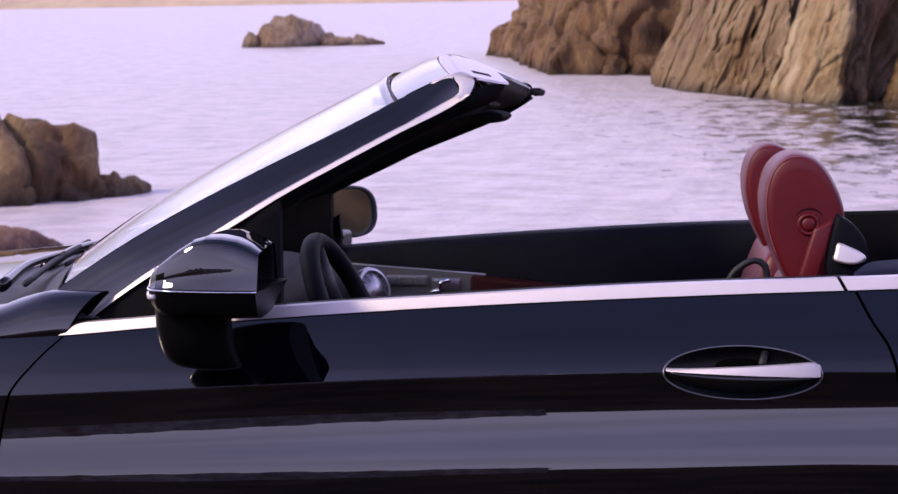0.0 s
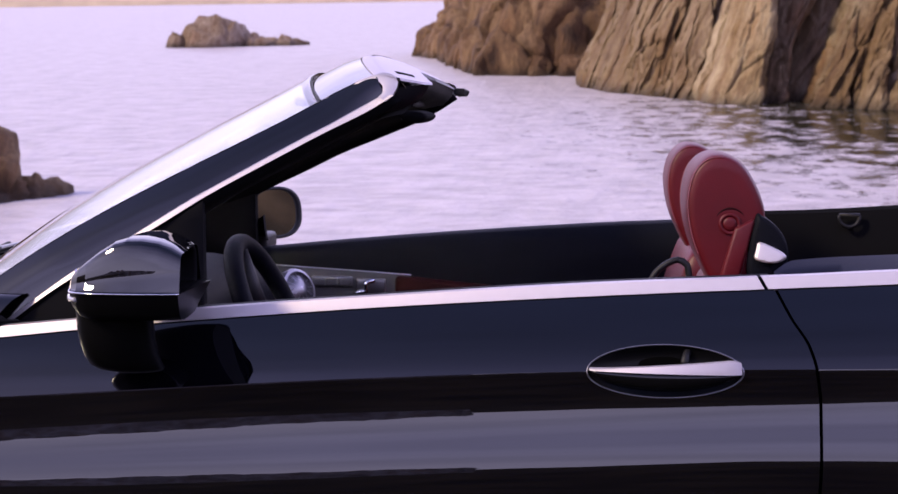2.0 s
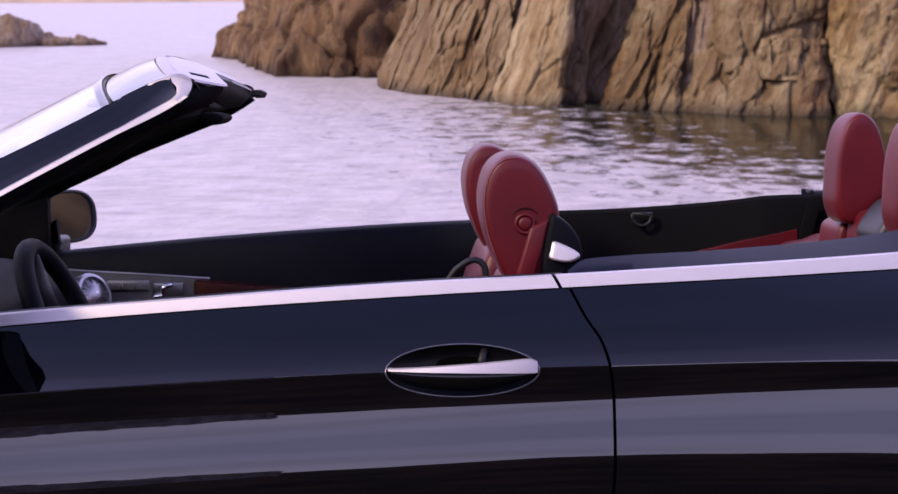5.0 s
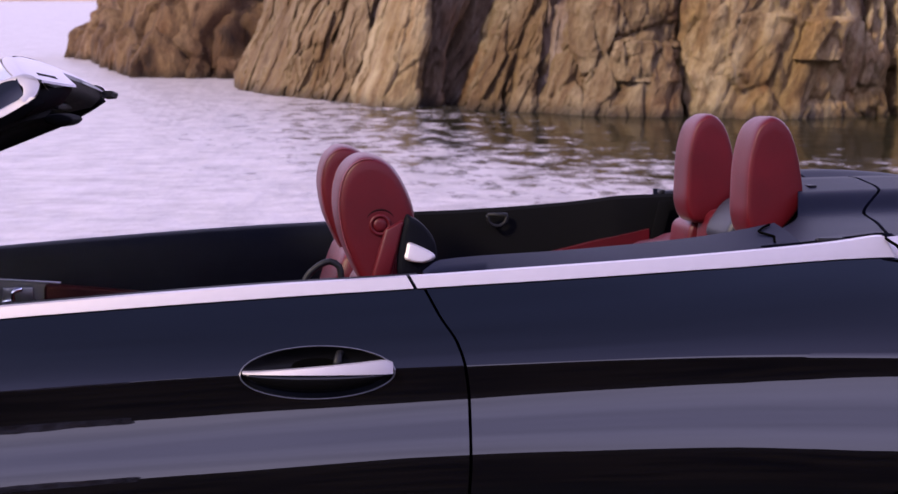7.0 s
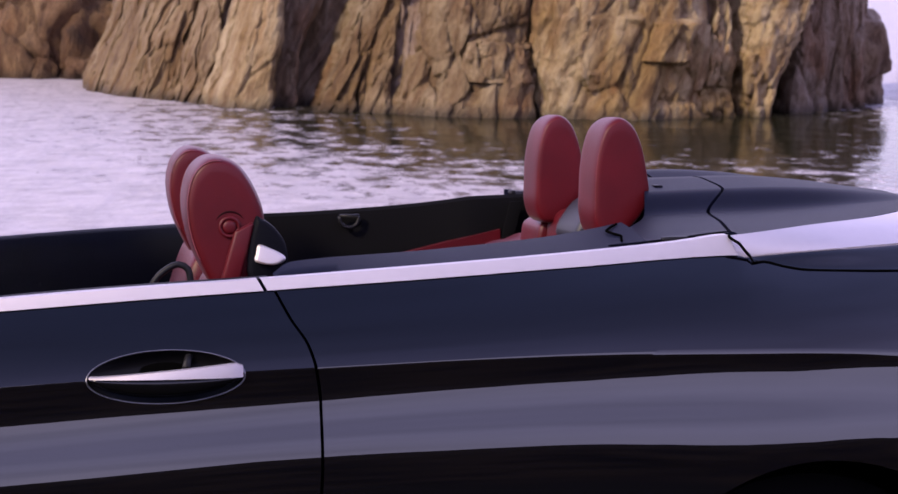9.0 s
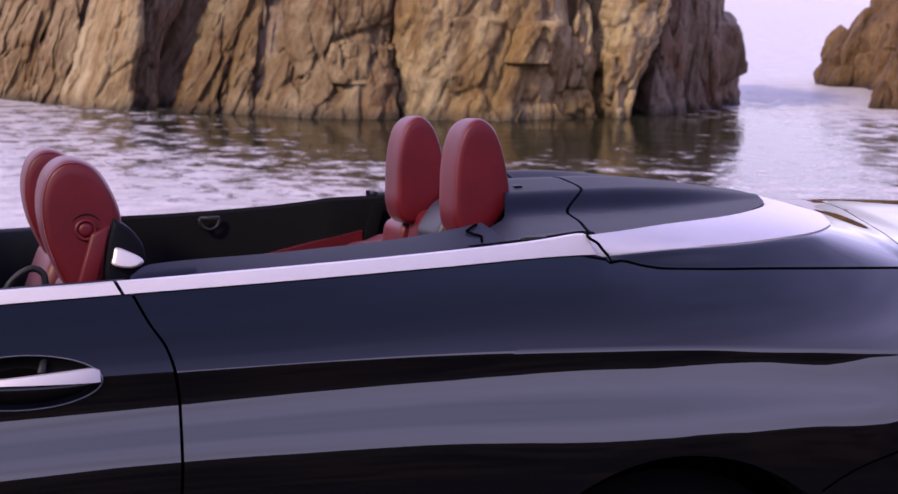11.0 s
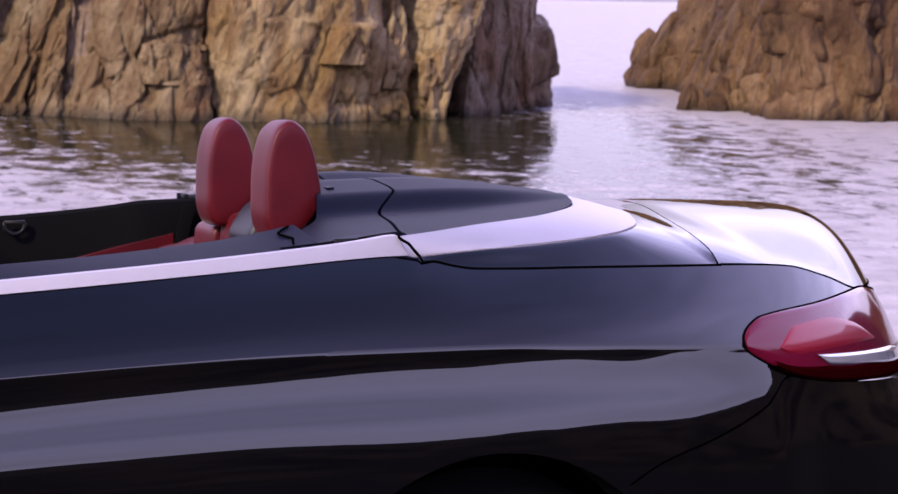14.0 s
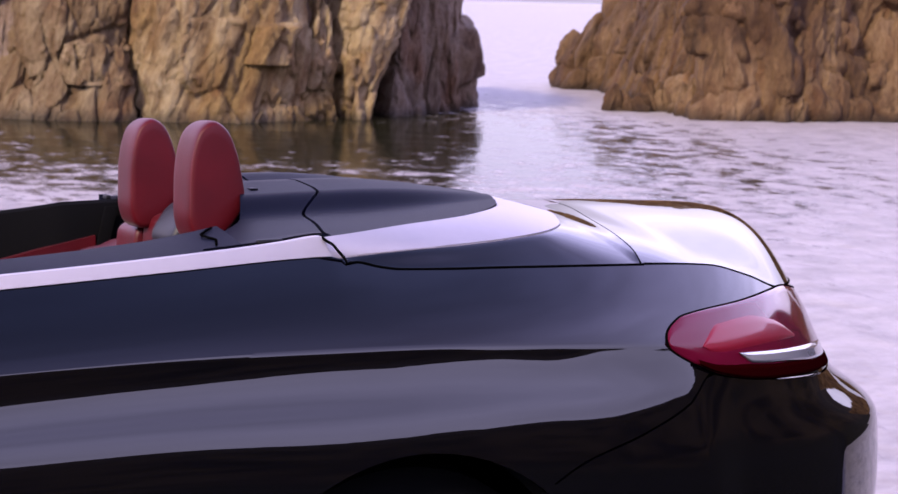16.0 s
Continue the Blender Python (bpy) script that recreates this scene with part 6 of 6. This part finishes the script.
def rock_block(parent, at, size, seed, mat, turn=0.0, name="rock_block"):
    """A weathered block: a ball cut by many planes, its edges rounded, with small breakage."""
    rnd = np.random.default_rng(int(seed * 1000) % 99991)
    way = rnd.normal(size=(17, 3))
    way /= np.linalg.norm(way, axis=1)[:, None]
    off = rnd.uniform(0.60, 1.0, 17)
    hard = np.clip(BALL_AT @ way.T / off, 0, None) ** 36
    r = np.minimum(hard.sum(1) ** (-1 / 36), 1.2)
    c, d = math.cos(turn), math.sin(turn)
    q = BALL_AT * r[:, None] * np.array(size)
    q = np.stack([q[:, 0] * c - q[:, 1] * d + at[0], q[:, 0] * d + q[:, 1] * c + at[1], q[:, 2] + at[2]], 1)
    k = min(size)
    bm = bm_new()
    verts = []
    for p, n in zip(q, BALL_AT):
        p, n = Vector(p), Vector(n)
        e = 0.26 * facets(p, k * 1.0, seed, 0.1) + 0.14 * facets(p, k * 0.42, seed + 3, 0.1) + 0.05 * facets(p, k * 0.2, seed + 5, 0.1) + 0.09 * noise.fractal(p * (2.2 / k), 1.0, 2.1, 5)
        verts.append(bm.verts.new(p + n * e * k))
    for f in BALL_FACES:
        bm.faces.new([verts[i] for i in f])
    return part(name, bm, mat, parent)


def block_pile(parent, foot, tops, lean, size, seed, mats):
    """Blocks heaped along a foot line up to a height that varies along it, each tier set further back."""
    rnd = random.Random(seed)
    pts = [Vector((*p, 0)) for p in foot]
    run = [0.0]
    for a, b in zip(pts, pts[1:]):
        run.append(run[-1] + (b - a).length)
    s = 0.0
    while s < run[-1]:
        x, y = (float(np.interp(s, run, [p[i] for p in pts])) for i in (0, 1))
        x2, y2 = (float(np.interp(s + 0.1, run, [p[i] for p in pts])) for i in (0, 1))
        x1, y1 = (float(np.interp(s - 0.1, run, [p[i] for p in pts])) for i in (0, 1))
        d = Vector((x2 - x1, y2 - y1, 0)).normalized()
        out = Vector((d.y, -d.x, 0))
        top = float(np.interp(s / run[-1], [q[0] for q in tops], [q[1] for q in tops]))
        h = 0.0
        while h < top:
            k = size * rnd.uniform(0.75, 1.3)
            tall = k * rnd.uniform(1.0, 2.1)
            z = SEA + min(h, top - 0.6 * tall)
            p = Vector((x, y, z)) - out * (lean * h + 0.66 * k + rnd.uniform(-0.22, 0.22) * k) + d * rnd.uniform(-0.35, 0.35) * size
            rock_block(parent, p, (k * rnd.uniform(0.85, 1.25), k * rnd.uniform(0.8, 1.1), tall), seed + rnd.random() * 50, rnd.choice(mats), math.atan2(d.y, d.x) + rnd.uniform(-0.4, 0.4))
            h += tall * 1.05
        s += size * 1.0


def cliff_slab(x0, x1, lean0, lean1, proud, zt, seed, turn=0.0, **more):
    """A slab of the sea cliff from x0 to x1, standing proud of its foot line."""
    def foot(u):
        x = lerp(x0, x1, u)
        return Vector((x, float(np.interp(x, *FOOT)) - proud + turn * (u - 0.5), 0))

    # cove-side slabs take the shaded copy of the ochre, except the brightest one
    more.setdefault("mat", SHADED_OCHRE if x0 < 9.0 and not 3.5 < x0 < 4.0 else CLIFF)
    return rock_slab(sea_cliff, foot, Vector((1, 0, 0)), lean0, lean1, zt, seed, **more)


# slabs from the cove round to the seaward end; the backs of the clefts between them are darker umber, which deepens
# their shade
cliff_slab(1.30, 2.35, 0.40, 0.30, 0.05, 3.3, 1.0)
cliff_slab(2.10, 3.05, 0.30, 0.30, 0.14, 3.6, 2.0, cell=0.6)
cliff_slab(2.85, 3.62, 0.30, 0.24, 0.16, 3.5, 2.5, cell=0.6)
cliff_slab(3.56, 4.72, 0.30, 0.17, 0.42, 3.5, 3.0, rough=0.7, depth=3.2)
cliff_slab(3.20, 3.90, 0.28, 0.28, -0.25, 3.5, 3.5, mat=UMBER)
cliff_slab(4.30, 6.30, 0.20, 0.30, -1.45, 3.7, 4.0, depth=1.6, mat=UMBER)
cliff_slab(4.60, 5.20, 0.20, 0.26, -0.55, 3.6, 4.5, mat=UMBER, cell=0.6)
cliff_slab(5.50, 6.15, 0.42, 0.34, 0.20, 3.2, 5.0, cell=0.5)
cliff_slab(6.02, 6.66, 0.34, 0.20, 0.12, 3.4, 6.0, cell=0.5)
cliff_slab(6.45, 7.30, 0.20, 0.10, -0.30, 3.6, 7.0, mat=UMBER)
cliff_slab(6.50, 9.00, 0.36, 0.02, 0.20, 0.50, 8.0, back=0.16)
cliff_slab(7.20, 9.10, 0.06, 0.0, -0.02, 3.5, 9.0, back=0.06)
cliff_slab(7.85, 9.04, 0.05, 0.0, 0.26, 0.58, 10.0, zb=-0.15, back=0.20, depth=1.2, cell=0.5)
cliff_slab(8.80, 9.60, 0.0, 0.0, -0.55, 3.5, 11.0, mat=UMBER)
cliff_slab(9.18, 11.15, 0.0, 0.48, 0.30, 1.25, 12.0, back=0.10, cell=1.2)
cliff_slab(9.10, 12.20, 0.0, -0.02, 0.08, 3.6, 13.0, back=0.04)
cliff_slab(10.55, 11.45, 0.26, 0.30, 0.36, 0.98, 14.0, zb=0.25, back=0.05, depth=1.0, rough=0.6, cell=0.5)
cliff_slab(10.9, 12.85, 0.10, -0.05, -0.45, 3.4, 15.0, mat=UMBER)
cliff_slab(11.90, 12.76, 0.06, -0.02, -0.05, 0.30, 16.0, back=0.25, depth=1.2, cell=0.5)
cliff_slab(12.00, 12.74, 0.12, -0.04, -0.02, 3.3, 17.0, zb=-0.2, depth=1.2, cell=0.45)
cliff_slab(12.92, 13.42, 0.0, 0.44, 0.22, 3.4, 18.0, cell=0.6)
cliff_slab(12.6, 14.6, 0.0, 0.1, -0.95, 3.5, 19.0, depth=1.6, mat=UMBER)
cliff_slab(14.05, 15.75, 0.10, 0.12, -0.05, 3.2, 20.0, mat=UMBER, turn=0.3)
cliff_slab(15.3, 16.80, 0.10, 0.02, -0.25, 2.9, 21.0, mat=UMBER, depth=3.5, turn=0.5, cell=0.7)
cliff_slab(16.0, 17.05, 0.10, 0.14, -0.75, 0.80, 22.0, mat=UMBER, depth=2.5, back=0.0, cell=0.6)
for at, size, seed, mat in (((16.20, 26.10, 0.40), (0.96, 0.8, 1.10), 65, UMBER), ((15.80, 26.3, 1.70), (0.92, 0.8, 1.15), 62, UMBER), ((16.78, 26.15, -0.50), (0.42, 0.5, 0.60), 63, UMBER), ((15.6, 25.2, -0.35), (0.45, 0.4, 0.75), 64, UMBER)):
    rock_block(sea_cliff, at, size, seed, mat, 0.3)
shore_rock = tagged(new("shore_rock"), "brown broken shore rocks running into the water", "rock")


def shore_slab(p, q, lean0, lean1, zt, seed, mat=BROWNROCK, **more):
    a, b = Vector((*p, 0)), Vector((*q, 0))
    inward = Vector((a.y - b.y, b.x - a.x, 0)).normalized() * 0.3
    a, b = a + inward, b + inward
    return rock_slab(shore_rock, lambda u: lerp(a, b, u), (b - a).normalized(), lean0, lean1, zt, seed, mat=mat, **more)


shore_slab((-4.65, 48.6), (-3.2, 45.0), 0.55, 0.2, 1.2, 51.0, back=0.6, cell=1.1, depth=3.5)
shore_slab((-4.0, 47.0), (-1.7, 39.8), 0.55, 0.3, 2.6, 52.0, back=0.7, cell=1.2, depth=3.5)
shore_slab((-2.9, 43.5), (-1.0, 37.4), 0.4, 0.3, 1.0, 53.0, back=0.8, cell=0.9)
shore_slab((-1.9, 40.5), (-0.4, 36.5), 0.4, 0.3, 3.0, 54.0, back=0.7, cell=1.0)
shore_slab((-0.9, 37.2), (0.7, 35.6), 0.3, 0.2, 1.3, 55.0, back=0.7, cell=0.8)
shore_slab((-0.5, 37.4), (1.6, 35.6), 0.3, 0.2, 3.3, 56.0, back=0.5, cell=1.0)
shore_slab((-1.1, 37.0), (1.2, 34.9), 0.1, 0.1, -0.25, 57.0, mat=TANROCK, back=0.6, cell=0.6, depth=1.5)
shore_slab((1.0, 36.0), (3.4, 33.6), 0.2, 0.2, 3.5, 58.0, mat=UMBER, back=0.3)
block_pile(shore_rock, [(-3.9, 48.3), (-2.9, 45.0), (-2.2, 42.0)], [(0, 0.9), (0.15, 1.9), (0.4, 2.8), (1, 3.2)], 0.4, 0.75, 71, (BROWNROCK, TANROCK))
block_pile(shore_rock, [(-2.8, 44.4), (-1.2, 36.2), (0.2, 35.6), (1.6, 35.3), (3.0, 34.0)], [(0, 0.5), (0.3, 1.2), (0.6, 2.4), (0.75, 3.2), (1, 3.4)], 0.55, 0.62, 72, (BROWNROCK, BROWNROCK, TANROCK))

rock_headland = tagged(new("rock_headland"), "reddish brown rocky headland of weathered upright slabs", "rock")


def headland_slab(p, q, lean0, lean1, zt, seed, mat=BROWNROCK, **more):
    a, b = Vector((*p, 0)), Vector((*q, 0))
    inward = Vector((a.y - b.y, b.x - a.x, 0)).normalized() * 0.2
    a, b = a + inward, b + inward
    return rock_slab(rock_headland, lambda u: lerp(a, b, u), (b - a).normalized(), lean0, lean1, zt, seed, mat=mat, **more)


headland_slab((23.55, 34.6), (23.3, 32.2), 0.35, 0.2, 0.15, 31.0, depth=3.0, cell=0.7)
headland_slab((23.4, 33.9), (22.9, 30.8), 0.45, 0.1, 0.75, 32.0, depth=3.0, cell=0.7, back=0.25)
headland_slab((23.7, 33.5), (22.6, 29.4), 0.30, 0.1, 2.3, 33.0, depth=3.0, back=0.3)
headland_slab((22.9, 31.0), (21.6, 27.4), 0.1, 0.1, 2.6, 34.0, back=0.3)
headland_slab((21.9, 28.0), (20.6, 24.2), 0.1, 0.1, 2.7, 35.0, cell=0.7, back=0.25)
headland_slab((20.7, 25.0), (20.3, 22.6), 0.1, 0.1, 1.1, 36.0, cell=0.6, back=0.4)
headland_slab((20.15, 23.0), (20.60, 21.5), 0.05, 0.1, 3.0, 37.0, mat=TANROCK, cell=0.8, back=0.15)
headland_slab((20.6, 22.8), (22.0, 22.1), 0.1, 0.0, 3.1, 38.0, mat=UMBER)
headland_slab((20.65, 21.5), (21.5, 21.15), 0.0, 0.3, 0.35, 39.0, cell=0.6, back=0.3)
headland_slab((21.35, 21.2), (22.6, 21.0), 0.22, 0.1, 3.0, 40.0, mat=TANROCK, cell=0.7, back=0.2)
headland_slab((22.3, 21.7), (24.0, 20.9), 0.15, 0.1, 3.1, 41.0, back=0.25, cell=0.8)
headland_slab((23.3, 20.9), (25.2, 20.3), 0.5, 0.3, 1.0, 42.0, mat=TANROCK, back=0.3, cell=0.7)
headland_slab((24.5, 20.9), (27.5, 19.9), 0.1, 0.1, 3.2, 43.0, back=0.25)
headland_slab((27.2, 20.2), (31.0, 19.2), 0.1, 0.1, 3.2, 44.0, back=0.25)
block_pile(rock_headland, [(22.75, 32.3), (23.1, 31.0), (23.5, 29.0)], [(0, 1.1), (0.12, 1.7), (0.3, 2.6), (1, 3.4)], 0.30, 0.55, 81, (BROWNROCK,))
block_pile(rock_headland, [(20.7, 25.2), (20.6, 23.9), (20.0, 22.0), (21.2, 21.3), (23.5, 21.2), (27.0, 20.2), (31.0, 19.2)], [(0, 0.3), (0.1, 0.7), (0.18, 1.8), (0.26, 3.2), (1, 3.5)], 0.22, 0.48, 82, (BROWNROCK, TANROCK, BROWNROCK))
block_pile(rock_headland, [(19.45, 24.5), (20.5, 24.1), (20.0, 22.4)], [(0, 0.3), (1, 0.5)], 0.1, 0.27, 83, (TANROCK, BROWNROCK))


def islet(name, base, tops, width, mat, label, seed):
    """A low rock in the water with a jagged ridge."""
    bm = bm_new()
    grid = []
    line = along([(x, y, 0) for x, y in base], 120)
    for i, p in enumerate(line):
        u = i / 119
        h = smooth_at([q[0] for q in tops], [q[1] for q in tops], u)
        a, b = line[max(i - 1, 0)], line[min(i + 1, 119)]
        d = (b - a).normalized()
        out = Vector((d.y, -d.x, 0))
        wd = width * max(math.sin(math.pi * lerp(0.06, 0.94, u)), 0.15)
        col = []
        for j in range(61):
            v = lerp(-1, 1, j / 60)
            z = SEA - 0.3 + (h + 0.3) * max(1 - abs(v) ** 1.7, 0)
            w = Vector((p.x, p.y, z)) + out * v * wd
            k = width * 0.8
            r = noise.fractal(w * (2.2 / k) + Vector((seed, 0, 0)), 0.9, 2.1, 6) * 0.16 * k * min(h + 0.2, 1)
            vo = noise.voronoi(w * (1.6 / k) + Vector((seed, 1, 0)))[0]
            r += min((vo[1] - vo[0]), 0.6) * 0.35 * k * min(h + 0.1, 1) - 0.06 * k
            r = 0.5 * r + (0.32 * blocks(w, 0.42 * k, seed) + 0.12 * blocks(w, 0.16 * k, seed + 2)) * k * min(h + 0.15, 0.8)
            col.append(w + Vector((0, 0, r)) + out * v * r)
        grid.append(col)
    sheet(bm, grid)
    ob = part(name, bm, mat, None, label)
    return tagged(ob, label, "rock")


rock_wall("brown_bank", [(30.5, 18.4), (28.4, 12.5), (26.0, 5.2), (25.4, 4.2), (25.0, 2.6), (25.0, 0.5), (25.4, -2.0)], [(0, 3.6), (0.35, 4.2), (0.62, 5.0), (0.75, 6.5), (0.9, 7.5), (1, 7.0)], 0.30, 6.0, BROWNROCK, "steep brown rock bank beside the slipway", 23.0, 240, 60)
# unseen behind the tripod: added to give the flank a grey reflection
rock_wall("grey_bluff", [(-0.9, -33.5), (-1.4, -32.6), (-6.0, -32.0), (-11.0, -30.5), (-17.0, -27.5), (-24.0, -22.0)], [(0, 8.6), (0.06, 9.3), (0.3, 9.5), (0.6, 9.6), (1, 9.2)], 0.10, 6.0, GREYROCK, "unseen grey rock bluff added to reflect in the flank", 41.0, 160, 60)

low_islet = tagged(new("islet"), "low brown rock islet out in the bay", "rock")
for at, size, seed in (((-13.3, 58.1, -0.85), (1.5, 1.0, 1.25), 91), ((-14.5, 57.9, -0.9), (0.75, 0.7, 0.65), 92), ((-12.6, 58.3, -0.9), (0.75, 0.8, 1.05), 93), ((-11.8, 58.5, -0.85), (0.65, 0.6, 0.8), 94), ((-11.2, 58.5, -0.85), (0.75, 0.6, 0.65), 95), ((-10.3, 58.7, -0.9), (0.8, 0.5, 0.5), 96)):
    rock_block(low_islet, at, size, seed, UMBER, 0.2)
shore_boulder = tagged(new("shore_boulder"), "dark brown boulder standing in shallow water", "boulder")
for at, size, seed in (((-5.0, 13.07, -0.55), (0.60, 0.5, 0.80), 111), ((-4.42, 13.40, -0.78), (0.46, 0.3, 0.34), 112), ((-4.68, 13.20, -0.75), (0.30, 0.3, 0.46), 113), ((-5.45, 12.85, -0.55), (0.45, 0.45, 0.62), 104), ((-5.15, 12.62, -0.85), (0.30, 0.25, 0.40), 105), ((-6.2, 12.4, -0.7), (0.65, 0.5, 0.7), 106)):
    rock_block(shore_boulder, at, size, seed, WETROCK, 0.4)
islet("shore_stone", [(-4.9, 9.3), (-4.2, 9.6), (-3.62, 9.95)], [(0, 0.2), (0.5, 0.25), (0.8, 0.18), (1, 0.02)], 0.3, PINKROCK, "smooth pink stone at the water's edge", 31.0)

# low sandy shore across the bay
bm = bm_new()
rows = []
for i in range(121):
    x = lerp(-230, 12, i / 120)
    y = 236 + 0.0012 * (x + 60) ** 2
    h = 4.2 * min(max((8 - x) / 40, 0), 1) ** 0.5 + 0.5 * noise.noise((x * 0.05, 0, 0))
    rows.append([Vector((x, y + 60 * v, SEA - 0.4 + (h + 0.4) * math.sin(math.pi * min(v * 1.15, 1)) ** 0.8)) for v in (k / 20 for k in range(21))])
sheet(bm, rows)
tagged(part("far_shore", bm, solid("pale_sand", (0.38, 0.30, 0.20), 0.9, 0, 0.3, 0.3), None), "pale sandy shore across the bay", "shore")
